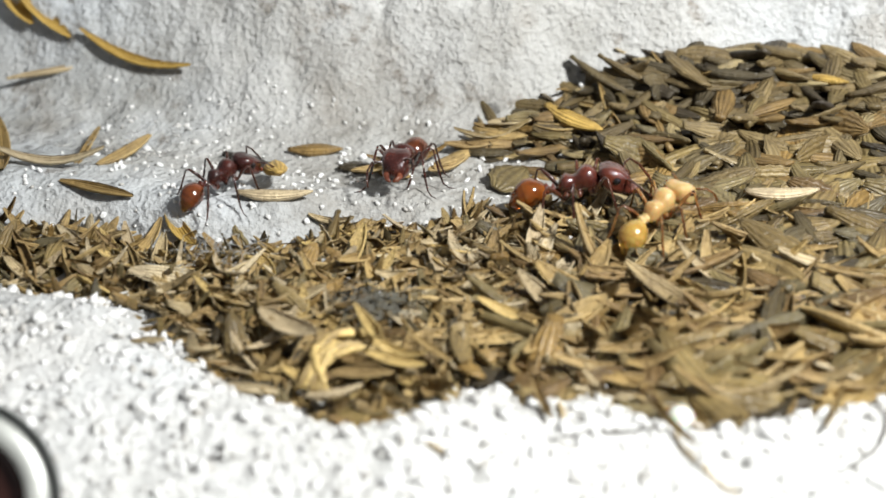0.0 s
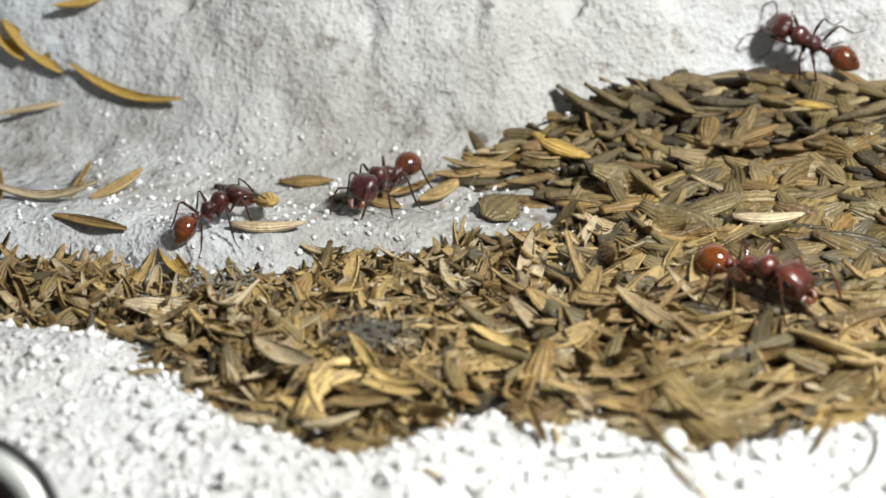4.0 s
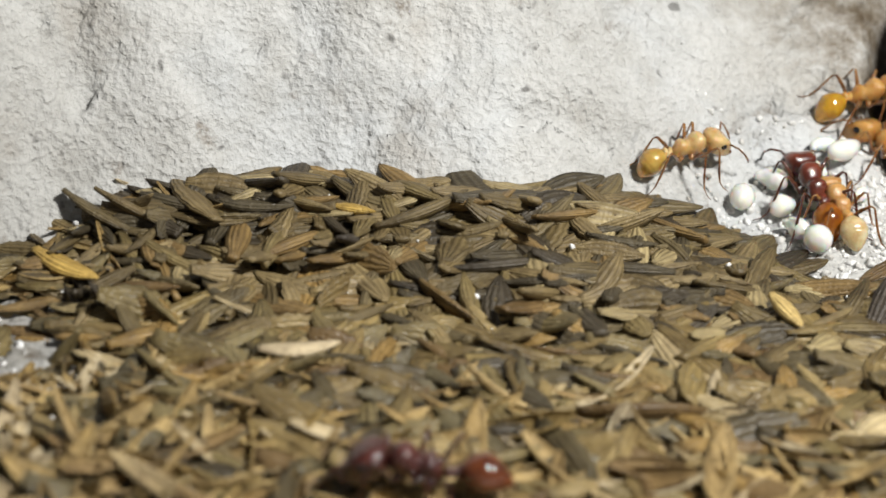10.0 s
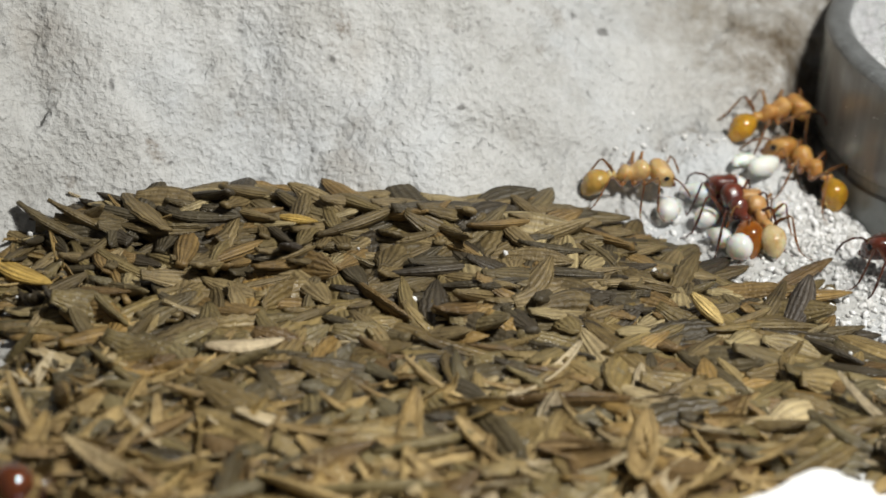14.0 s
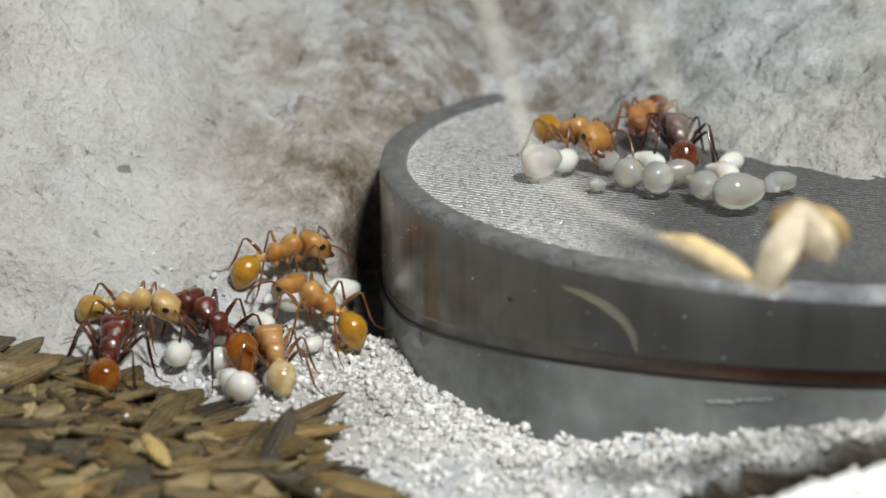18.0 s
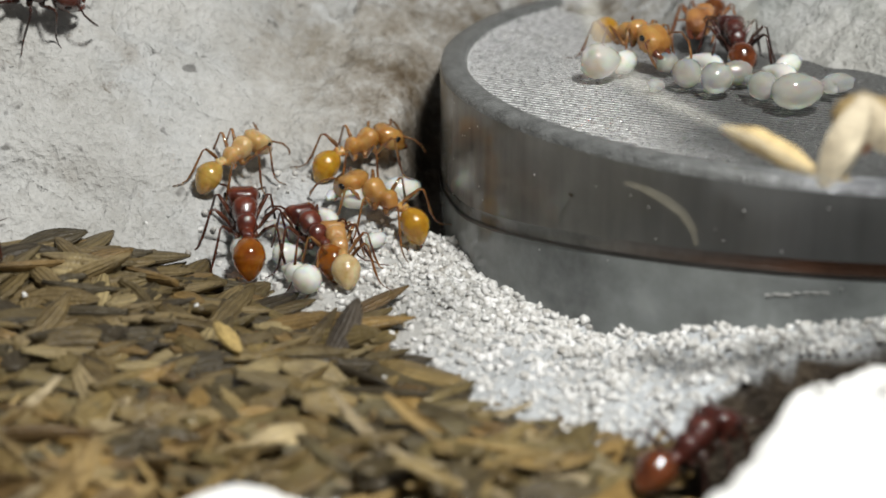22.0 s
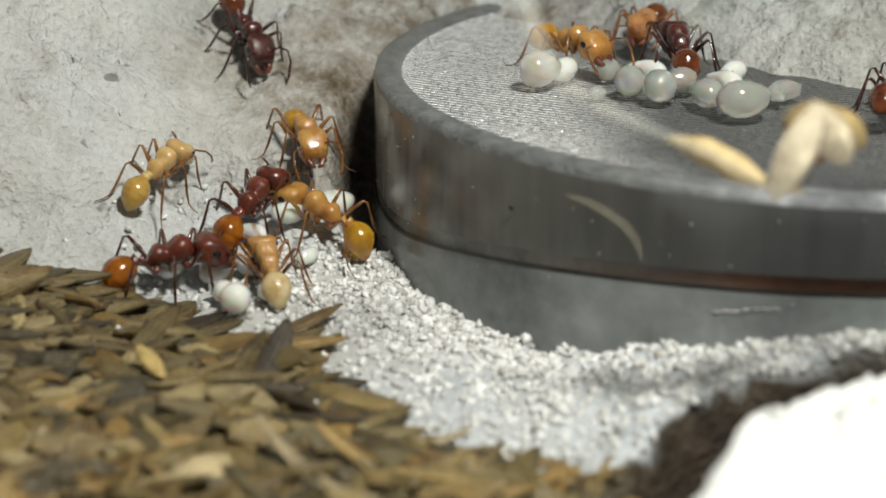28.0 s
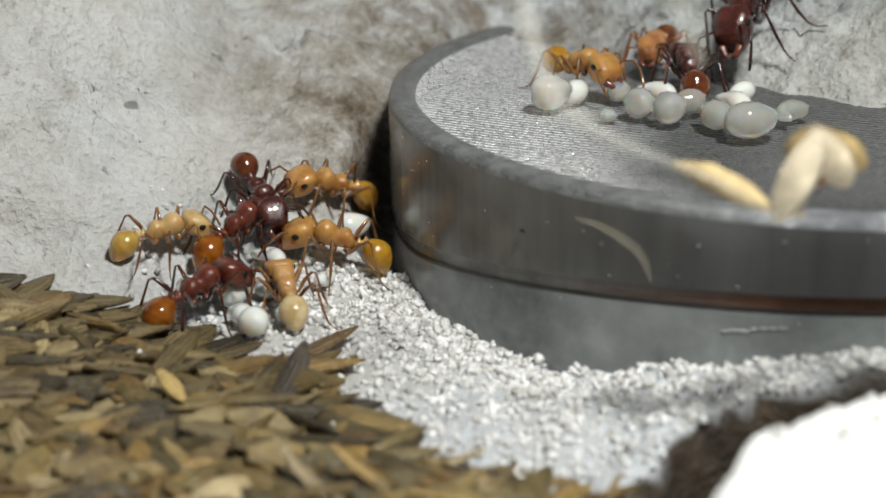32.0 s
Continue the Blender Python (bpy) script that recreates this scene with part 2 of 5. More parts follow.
def lattice(x, y, seed=0):
    ix, iy = np.floor(x), np.floor(y)
    fx, fy = x - ix, y - iy
    fx, fy = fx * fx * (3 - 2 * fx), fy * fy * (3 - 2 * fy)
    a, b = hashed(ix, iy, seed), hashed(ix + 1, iy, seed)
    c, d = hashed(ix, iy + 1, seed), hashed(ix + 1, iy + 1, seed)
    return a + (b - a) * fx + (c - a) * fy + (a - b - c + d) * fx * fy - 0.5


def fbm(x, y, scale, octaves=4, seed=0):
    total, gain = 0 * x, 1.0
    for k in range(octaves):
        total = total + gain * lattice(x * scale * 2 ** k + 13.7 * k, y * scale * 2 ** k - 7.1 * k, seed + k)
        gain *= 0.52
    return total


def smooth(a, b, v):
    t = np.clip((v - a) / (b - a), 0, 1)
    return t * t * (3 - 2 * t)


# outline of the heap of seeds on the chamber floor
HEAP = np.array([
    (-53, -15), (-48.8, -14.4), (-45, -15.2), (-41.3, -14.1), (-39.8, -12.5), (-37.2, -12.4), (-36, -11.2), (-33.8, -10.5), (-33, -9.4),
    (-34, -7), (-37.5, -6.2), (-36.6, -3.9), (-34.8, -1.2), (-31, 0.4), (-26.7, 1.9), (-23, 1.2), (-18, 0.9), (-15, 1.1), (-12, -0.3),
    (-10, -2), (-7.4, -2.7), (-7.2, -5.4), (-6.2, -7.6), (-4.8, -9.2), (-2.0, -10.5), (-0.9, -12), (-0.9, -14.2), (-4, -15.6), (-7, -13.8),
    (-9, -12.9), (-11, -14.2), (-13.3, -16.0), (-17, -17.5), (-20.9, -17.8), (-23.3, -18.5), (-26.7, -20.6), (-28.5, -20.6), (-30.4, -19.6),
    (-31.7, -20.4), (-33.3, -19.8), (-36.4, -22.7), (-39.8, -21.7), (-42.4, -19.9), (-45, -18.3), (-49.6, -17.9), (-56, -18)])


def inside_heap(x, y):
    """Distance to the heap's outline, positive inside."""
    x, y = np.asarray(x, float), np.asarray(y, float)
    best, odd = np.full(x.shape, 1e9), np.zeros(x.shape, bool)
    for (ax, ay), (bx, by) in zip(HEAP, np.roll(HEAP, -1, 0)):
        k = np.clip(((x - ax) * (bx - ax) + (y - ay) * (by - ay)) / ((bx - ax) ** 2 + (by - ay) ** 2), 0, 1)
        best = np.minimum(best, np.hypot(x - ax - k * (bx - ax), y - ay - k * (by - ay)))
        cross = (ay > y) != (by > y)
        odd ^= cross & (x < ax + (y - ay) / (by - ay + 1e-12) * (bx - ax))
    return np.where(odd, best, -best)


BASE_X = (-140, -50, -41, -36.5, -34, -30, -26.7, -21, -15, -11, -7, -3, -0.9, 3, 7.7, 9.2, 13.4, 20, 120)
BASE_Y = (-6, -5.5, -5.2, -4.3, -2.5, -1, 0.1, -0.3, 1.2, 2.8, 3.6, 7, 10, 7, 1.6, 0, -2, -3.2, -4)
DISC = (9.63, 8.09, 15.0, 0.4, 5.70)


HOLLOW = 3.4


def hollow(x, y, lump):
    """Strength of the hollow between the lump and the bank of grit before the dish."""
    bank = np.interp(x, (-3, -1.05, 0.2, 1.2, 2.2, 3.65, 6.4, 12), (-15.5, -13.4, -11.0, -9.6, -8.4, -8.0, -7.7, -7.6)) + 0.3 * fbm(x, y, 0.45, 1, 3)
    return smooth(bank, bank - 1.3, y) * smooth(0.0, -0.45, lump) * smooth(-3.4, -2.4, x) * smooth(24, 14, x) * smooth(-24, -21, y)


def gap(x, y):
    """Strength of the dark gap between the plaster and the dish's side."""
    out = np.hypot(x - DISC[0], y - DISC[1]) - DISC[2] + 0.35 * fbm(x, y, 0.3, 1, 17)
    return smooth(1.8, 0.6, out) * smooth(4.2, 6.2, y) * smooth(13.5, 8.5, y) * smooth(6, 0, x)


def lump_edge(x, y):
    """Distance inside the lump of plaster in front of the dish."""
    edge1 = (x - 0.05) * 0.86 - (y + 16.8) * 0.51
    edge2 = (x - 2.4) * 0.385 - (y + 13.3) * 0.923
    return np.minimum(edge1, edge2) + 0.6 * fbm(x, y, 0.3, 3, 8)


def ground_z(x, y):
    """Height of the plaster: floor, back slope, front ledge and the raised lump in front of the dish."""
    x, y = np.asarray(x, float), np.asarray(y, float)
    d = y - np.interp(x, BASE_X, BASE_Y) + 0.9 * fbm(x, y, 0.22, 3, 5)
    steep = np.interp(x, (-60, -26, -20, -14.6, -11, -6, 8, 30), (1.75, 1.9, 1.3, 0.78, 0.56, 0.6, 0.62, 0.7))
    w = 0.7
    z = steep * w * np.log1p(np.exp(np.clip(d / w, -40, 40)))
    out = -inside_heap(x, y)
    z = z + (1.1 + 1.15 * smooth(-21, -13, x)) * smooth(0.0, 1.9, out) * (1 - 0.5 * smooth(1.4, 3.6, out) * smooth(-17, -13, x)) * smooth(-8, -13, y) * smooth(-7.5, -11, x)
    lump = lump_edge(x, y)
    z = z + (1.7 * smooth(-1.5, 11, x) + 0.5 * smooth(-1.5, 2.5, x)) * smooth(-14, -9, y) * smooth(9, -3, y)
    z = z - HOLLOW * hollow(x, y, lump) - 1.6 * gap(x, y)
    z = z + 3.2 * smooth(-0.3, 0.7, lump) + 0.6 * smooth(0.5, 6, lump)
    v = y + 0.85 * z
    z = z + 0.25 * fbm(x, v, 0.35, 4, 1) + 0.16 * fbm(x, v, 1.6, 3, 2) * (1 + smooth(-8, -2, x))
    slope = smooth(0.4, 2.5, d)
    z = z - 0.75 * smooth(0.22, 0.5, fbm(x, v, 0.55, 3, 11)) * slope
    z = z + 0.55 * np.abs(fbm(x, v, 0.28, 4, 31)) * slope - 0.45 * smooth(0.05, 0.0, np.abs(fbm(x, v, 0.16, 4, 41))) * slope
    return z


def heap_z(x, y):
    """Top of the packed seeds."""
    d = inside_heap(x, y)
    flat = np.clip(ground_z(x, y), 0, 0.55)
    back = smooth(-8, -0.5, y) * smooth(-37, -31, x) * smooth(-12, -18, x)
    return flat + 0.4 * smooth(-0.2, 2.5, d) + 0.95 * back + 0.3 * fbm(np.asarray(x, float), np.asarray(y, float), 0.18, 3, 21) * smooth(0, 3, d)


def graded(lo, hi, step, far_lo, far_hi):
    mid = list(np.arange(lo, hi + 1e-6, step))
    left, right, s = [], [], step
    while (left[-1] if left else lo) > far_lo:
        s *= 1.22
        left.append((left[-1] if left else lo) - s)
    s = step
    while (right[-1] if right else hi) < far_hi:
        s *= 1.22
        right.append((right[-1] if right else hi) + s)
    return np.array(left[::-1] + mid + right)


def sheet(xs, ys, height):
    gx, gy = np.meshgrid(xs, ys)
    z = height(gx, gy)
    verts = np.stack([gx, gy, z], -1).reshape(-1, 3) * U
    nx, ny = len(xs), len(ys)
    i = (np.arange(ny - 1)[:, None] * nx + np.arange(nx - 1)[None]).ravel()
    faces = np.stack([i, i + 1, i + nx + 1, i + nx], -1)
    me = bpy.data.meshes.new("sheet")
    me.from_pydata(verts.tolist(), [], faces.tolist())
    me.polygons.foreach_set("use_smooth", [True] * len(me.polygons))
    me.update()
    return me


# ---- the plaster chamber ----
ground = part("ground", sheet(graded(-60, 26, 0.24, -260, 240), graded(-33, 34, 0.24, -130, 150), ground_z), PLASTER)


def lay_soil_shade(me):
    """How much dark brown (dirt with painted shadow) covers each point: all in the hollow and in the gap beside the
    dish, none elsewhere.
    """
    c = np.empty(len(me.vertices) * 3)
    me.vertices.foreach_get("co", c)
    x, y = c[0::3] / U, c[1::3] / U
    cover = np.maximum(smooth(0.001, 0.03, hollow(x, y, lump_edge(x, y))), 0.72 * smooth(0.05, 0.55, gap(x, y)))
    me.attributes.new("soil_shade", "FLOAT", "POINT").data.foreach_set("value", cover)


lay_soil_shade(ground.data)
tagged(ground, "rough white plaster floor rising into a chalky slope", "ground", kind="structure")


# ---- the round dish ----
def lathe(profile, segments=96):
    bm = bmesh.new()
    rings = []
    for r, z in profile:
        if r < 1e-6:
            rings.append([bm.verts.new((0, 0, z * U))])
        else:
            rings.append([bm.verts.new((r * U * math.cos(2 * math.pi * k / segments), r * U * math.sin(2 * math.pi * k / segments), z * U)) for k in range(segments)])
    for a, b in zip(rings, rings[1:]):
        for k in range(segments):
            q = [a[k % len(a)], a[(k + 1) % len(a)], b[(k + 1) % len(b)], b[k % len(b)]]
            q = list(dict.fromkeys(q))
            if len(q) > 2:
                bm.faces.new(q)
    bmesh.ops.recalc_face_normals(bm, faces=bm.faces)
    return bm


def brushed_material():
    m, t, b = mat("brushed_metal", 0.42, 0.75)
    line = t.nodes.new("ShaderNodeTexWave")
    line.inputs["Scale"].default_value = 1.1 / U
    line.inputs["Distortion"].default_value = 0.15
    line.inputs["Detail"].default_value = 2
    mp = t.nodes.new("ShaderNodeMapping")
    mp.inputs["Rotation"].default_value = (0, 0, radians(-65))
    t.links.new(node_coord(t).outputs["Object"], mp.inputs[0])
    t.links.new(mp.outputs[0], line.inputs["Vector"])
    glit = noise_tex(t, 5.5, 2, 0.7)
    c = ramp(t, noise_tex(t, 0.3, 5).outputs[0], [(0.3, (0.85, 0.86, 0.87)), (0.7, (0.98, 0.98, 0.98))])
    lines = ramp(t, line.outputs[0], [(0.10, (0.16, 0.165, 0.17)), (0.62, (1, 1, 1))])
    spark = ramp(t, glit.outputs[0], [(0.36, (0.78, 0.79, 0.80)), (0.58, (1.12, 1.12, 1.12))])
    # dark reflections and shade painted over the silver away from one side
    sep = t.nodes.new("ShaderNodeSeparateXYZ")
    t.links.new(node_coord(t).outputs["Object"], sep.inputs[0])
    painted_dark = t.nodes.new("ShaderNodeMapRange")
    painted_dark.interpolation_type = "SMOOTHSTEP"
    t.links.new(math_node(t, "ADD", sep.outputs[0], math_node(t, "MULTIPLY", noise_tex(t, 0.2, 4).outputs[0], 4 * U)), painted_dark.inputs[0])
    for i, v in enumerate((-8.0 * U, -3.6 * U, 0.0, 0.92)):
        painted_dark.inputs[i + 1].default_value = v
    c = mix(t, painted_dark.outputs[0], c.outputs[0], (0.075, 0.078, 0.078))
    metal = math_node(t, "SUBTRACT", 0.6, math_node(t, "MULTIPLY", painted_dark.outputs[0], 0.4))
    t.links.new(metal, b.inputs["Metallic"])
    c = mix(t, 0.9, c, lines.outputs[0], "MULTIPLY")
    c = mix(t, 0.3, c, spark.outputs[0], "MULTIPLY")
    t.links.new(c, b.inputs["Base Color"])
    shine = ramp(t, glit.outputs[0], [(0.40, (0.16, 0.16, 0.16)), (0.58, (0.60, 0.60, 0.60))])
    t.links.new(shine.outputs[0], b.inputs["Roughness"])
    h = bump(t, b, line.outputs[0], 0.9, 0.10)
    bump(t, b, glit.outputs[0], 0.65, 0.14, h)
    return m


def wall_material():
    m, t, b = mat("smoky_plastic", 0.22, 0, 0.45)
    n = noise_tex(t, 0.25, 5, 0.6)
    c = ramp(t, n.outputs[0], [(0.3, (0.25, 0.245, 0.225)), (0.7, (0.44, 0.435, 0.41))])
    # light through one edge and dark reflection beyond, painted into the tone
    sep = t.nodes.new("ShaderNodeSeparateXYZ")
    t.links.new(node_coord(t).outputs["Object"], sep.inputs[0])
    painted_shade = t.nodes.new("ShaderNodeMapRange")
    painted_shade.interpolation_type = "SMOOTHSTEP"
    t.links.new(sep.outputs[0], painted_shade.inputs[0])
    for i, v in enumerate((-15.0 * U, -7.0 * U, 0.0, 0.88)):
        painted_shade.inputs[i + 1].default_value = v
    tone = mix(t, painted_shade.outputs[0], c.outputs[0], (0.085, 0.089, 0.092))
    mp = t.nodes.new("ShaderNodeMapping")
    mp.inputs["Scale"].default_value = (1, 1, 0.06)
    t.links.new(node_coord(t).outputs["Object"], mp.inputs[0])
    s = node(t, "ShaderNodeTexNoise", Scale=2.2 / U, Detail=4.0)
    t.links.new(mp.outputs[0], s.inputs["Vector"])
    # upright reflection streaks, faintly painted over the tone
    streak = ramp(t, s.outputs[0], [(0.34, (0.45, 0.45, 0.45)), (0.66, (1.5, 1.5, 1.48))])
    t.links.new(mix(t, 0.18, tone, streak.outputs[0], "MULTIPLY"), b.inputs["Base Color"])
    rr = ramp(t, s.outputs[0], [(0.3, (0.06, 0.06, 0.06)), (0.7, (0.26, 0.26, 0.26))])
    t.links.new(rr.outputs[0], b.inputs["Roughness"])
    bump(t, b, s.outputs[0], 0.12, 0.1)
    b.inputs["Transmission Weight"].default_value = 0.35
    return m


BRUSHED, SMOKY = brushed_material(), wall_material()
LIP = plain_material("cloudy_plastic_base", (0.26, 0.28, 0.28), 0.14, vary=0.5, scale=0.3, rel=0.2, dist=0.1, trans=0.2)


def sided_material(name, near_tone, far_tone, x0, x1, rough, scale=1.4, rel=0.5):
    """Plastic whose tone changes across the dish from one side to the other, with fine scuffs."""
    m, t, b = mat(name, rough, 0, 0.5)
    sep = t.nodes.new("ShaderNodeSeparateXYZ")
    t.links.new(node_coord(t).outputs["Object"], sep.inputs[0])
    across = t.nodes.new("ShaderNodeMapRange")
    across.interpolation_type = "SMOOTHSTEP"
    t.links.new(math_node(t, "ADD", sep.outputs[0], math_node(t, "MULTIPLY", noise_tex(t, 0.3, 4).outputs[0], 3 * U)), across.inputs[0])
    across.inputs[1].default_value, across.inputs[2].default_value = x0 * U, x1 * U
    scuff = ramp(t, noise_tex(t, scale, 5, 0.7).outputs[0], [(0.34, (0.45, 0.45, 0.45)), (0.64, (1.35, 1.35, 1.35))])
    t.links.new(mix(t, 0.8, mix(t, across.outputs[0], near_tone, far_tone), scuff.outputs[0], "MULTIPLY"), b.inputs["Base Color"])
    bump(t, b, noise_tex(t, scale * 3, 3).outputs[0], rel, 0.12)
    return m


# the rim's lighter bluish end is a highlight painted into its colour
RIM = sided_material("worn_rim_painted_sheen", (0.135, 0.140, 0.140), (0.30, 0.31, 0.335), -6.0, -1.0, 0.30, 2.2, 0.8)
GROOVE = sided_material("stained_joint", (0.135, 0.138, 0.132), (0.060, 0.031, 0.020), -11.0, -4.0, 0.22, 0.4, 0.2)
SEAM = plain_material("dark_seam", (0.030, 0.028, 0.026), 0.4, vary=0.5, rel=0)


def build_dish():
    cx, cy, r, z0, z1 = DISC
    dish = tagged(new("dish"), "shallow round clear-grey plastic dish with brushed metal top", "dish")
    dish.matrix_basis = place(cx, cy, 0)
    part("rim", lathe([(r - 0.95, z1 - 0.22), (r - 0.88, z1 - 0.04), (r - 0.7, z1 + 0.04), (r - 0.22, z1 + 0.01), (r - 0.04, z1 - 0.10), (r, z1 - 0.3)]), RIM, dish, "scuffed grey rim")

    def slanted(profile):
        """The joint between wall and lower ring climbs towards the dish's far side."""
        bm = lathe(profile)
        for v in bm.verts:
            if v.co.z < (z1 - 1) * U and v.co.z > z0 * U:
                v.co.z += 1.75 * (1 - math.exp(-max(0, v.co.x / U + 14.4) / 4.0)) * U
        return bm

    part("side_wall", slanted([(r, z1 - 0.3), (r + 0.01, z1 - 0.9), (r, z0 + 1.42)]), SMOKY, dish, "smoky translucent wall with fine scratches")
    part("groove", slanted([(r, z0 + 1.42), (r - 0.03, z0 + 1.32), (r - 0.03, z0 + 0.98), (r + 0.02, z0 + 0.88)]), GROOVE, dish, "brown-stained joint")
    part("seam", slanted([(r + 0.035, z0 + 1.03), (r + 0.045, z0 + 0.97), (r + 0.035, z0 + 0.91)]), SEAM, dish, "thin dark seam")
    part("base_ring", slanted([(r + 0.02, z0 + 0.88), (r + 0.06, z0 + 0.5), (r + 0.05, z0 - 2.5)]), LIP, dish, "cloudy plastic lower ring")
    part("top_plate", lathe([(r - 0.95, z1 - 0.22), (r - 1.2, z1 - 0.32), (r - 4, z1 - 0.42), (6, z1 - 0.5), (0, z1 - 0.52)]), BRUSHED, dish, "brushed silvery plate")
    # dust and specks on the outside, and white flakes standing in for glare
    rnd = random.Random(31)
    speck = bmesh.new()
    bmesh.ops.create_icosphere(speck, subdivisions=1, radius=0.05 * U)
    dust = from_bm(speck)
    dust.materials.append(PLASTER)
    soot = dust.copy()
    soot.materials.clear()
    soot.materials.append(DEBRIS)

    def stick(name, me, angle, z, sx, sz):
        a = radians(angle)
        part(name, me, None, dish, at=place(math.cos(a) * (r + 0.07), math.sin(a) * (r + 0.07), z, 0, 0, angle) @ Matrix.Diagonal((0.5, sx, sz, 1)))

    for _ in range(34):
        stick("speck", dust, rnd.uniform(185, 275), rnd.uniform(1.8, 5.2), rnd.uniform(0.3, 0.9), rnd.uniform(0.3, 0.9))
    stick("speck", soot, 221.4, 3.99, 2.4, 1.3)
    for k in range(7):
        stick("plaster_smear", dust, 246.5 + 1.0 * k, 2.25 + 0.035 * k + rnd.uniform(-0.05, 0.05), rnd.uniform(2.2, 4.2), rnd.uniform(0.5, 1.0))
    return dish


build_dish()


# ---- seeds ----
def seed_mesh(kind, length=2.4, width=0.74, thick=0.42, curve=0.1, blunt=0.35, n=12, m=10):
    """A flattened ribbed seed: cut square at one end, drawn out at the other, some with toothed edges."""
    bm = bmesh.new()
    uv = bm.loops.layers.uv.new("UVMap")
    rows, rnd = [], random.Random(kind)
    wide, toothed, sway = rnd.uniform(0.5, 0.75), kind % 3 == 0, rnd.uniform(-0.10, 0.10)
    cut = rnd.uniform(0.30, 0.55)
    for i in range(n + 1):
        s = i / n
        prof = math.sin(math.pi * s ** (0.75 + blunt * 0.5)) ** wide if 0 < s < 1 else 0.0
        prof = max(prof, cut * (1 - s) ** 0.5 if s < 0.3 else 0.15)
        bend = curve * length * ((2 * s - 1) ** 2 - 0.4)
        side = sway * width * math.sin(math.pi * s)
        edge = 1 + (0.10 if i % 2 else -0.04) * toothed
        row = []
        for k in range(m):
            a = 2 * math.pi * k / m
            ribs = 1 + (0.10 if k % 2 else -0.07)
            row.append(bm.verts.new(((s - 0.5) * length * U, (math.cos(a) * width / 2 * prof * edge + side) * U,
                                     (math.sin(a) * thick / 2 * prof * ribs + bend * 0.35) * U)))
        rows.append(row)
    for i in range(n):
        for k in range(m):
            f = bm.faces.new((rows[i][k], rows[i + 1][k], rows[i + 1][(k + 1) % m], rows[i][(k + 1) % m]))
            for lp, (du, dv) in zip(f.loops, ((0, 0), (1, 0), (1, 1), (0, 1))):
                lp[uv].uv = ((i + du) / n, (k + dv) / m)
    for row in (rows[0], rows[-1][::-1]):
        bm.faces.new(row)
    return bm


def husk_mesh(kind, length=2.6, width=0.7, curl=0.5, n=8, m=4):
    """A thin empty husk, curled like half a pod, with both sides built."""
    bm = bmesh.new()
    uv = bm.loops.layers.uv.new("UVMap")
    rnd = random.Random(kind + 50)
    skin = []
    for side in (0, 1):
        rows = []
        for i in range(n + 1):
            s = i / n
            prof = max(0.22, math.sin(math.pi * s) ** 0.5)
            row = []
            for k in range(m + 1):
                a = (k / m - 0.5) * 2.4
                rr = width / 2 - 0.05 * side
                row.append(bm.verts.new(((s - 0.5) * length * U, math.sin(a) * rr * prof * U,
                                         ((1 - math.cos(a)) * rr * prof + curl * ((2 * s - 1) ** 2) * length * 0.25 + 0.05 * side) * U)))
            rows.append(row)
        skin.append(rows)
        for i in range(n):
            for k in range(m):
                q = (rows[i][k], rows[i + 1][k], rows[i + 1][k + 1], rows[i][k + 1])
                f = bm.faces.new(q if side else q[::-1])
                for lp, (du, dv) in zip(f.loops, ((0, 0), (1, 0), (1, 1), (0, 1))):
                    lp[uv].uv = ((i + du) / n, (k + dv) / m * 0.5)
    for i in range(n):
        for k in (0, m):
            a, b = skin[0][i][k], skin[0][i + 1][k]
            c, d = skin[1][i + 1][k], skin[1][i][k]
            bm.faces.new((a, b, c, d))
    return bm


SEEDS = [from_bm(seed_mesh(k, 1.9 + 0.15 * k, 0.70 + 0.07 * (k % 4), 0.32 + 0.05 * (k % 3), 0.04 + 0.03 * (k % 5), 0.2 + 0.1 * (k % 4))) for k in range(8)]
HUSKS = [from_bm(husk_mesh(k, 2.0 + 0.3 * (k % 4), 0.55 + 0.08 * (k % 3), 0.15 + 0.2 * (k % 4))) for k in range(6)]
for me in SEEDS:
    me.materials.append(SEED)
BACK_SEEDS = [me.copy() for me in SEEDS]
for me in BACK_SEEDS:
    me.materials.clear()
    me.materials.append(OLIVE)
for me in HUSKS:
    me.materials.append(HUSK)


def joined(name, items, material, parent, label=""):
    """One mesh out of many posed copies of small meshes."""
    cache, verts, faces, uvs, base = {}, [], [], [], 0
    for me, m in items:
        if me.name not in cache:
            v = np.empty(len(me.vertices) * 3)
            me.vertices.foreach_get("co", v)
            u = np.empty(len(me.loops) * 2)
            me.uv_layers[0].data.foreach_get("uv", u)
            cache[me.name] = (v.reshape(-1, 3), [tuple(p.vertices) for p in me.polygons], u)
        v, f, u = cache[me.name]
        a = np.array(m)
        verts.append(v @ a[:3, :3].T + a[:3, 3])
        faces.extend(tuple(i + base for i in q) for q in f)
        uvs.append(u)
        base += len(v)
    out = bpy.data.meshes.new(name)
    out.from_pydata(np.concatenate(verts).tolist(), [], faces)
    out.uv_layers.new(name="UVMap").data.foreach_set("uv", np.concatenate(uvs))
    out.polygons.foreach_set("use_smooth", [True] * len(out.polygons))
    out.update()
    ob = part(name, out, material, parent, label)
    ob["kind"] = "stuff"
    return ob


def copied(me, material):
    data = me.copy()
    data.materials.clear()
    data.materials.append(material)
    return data


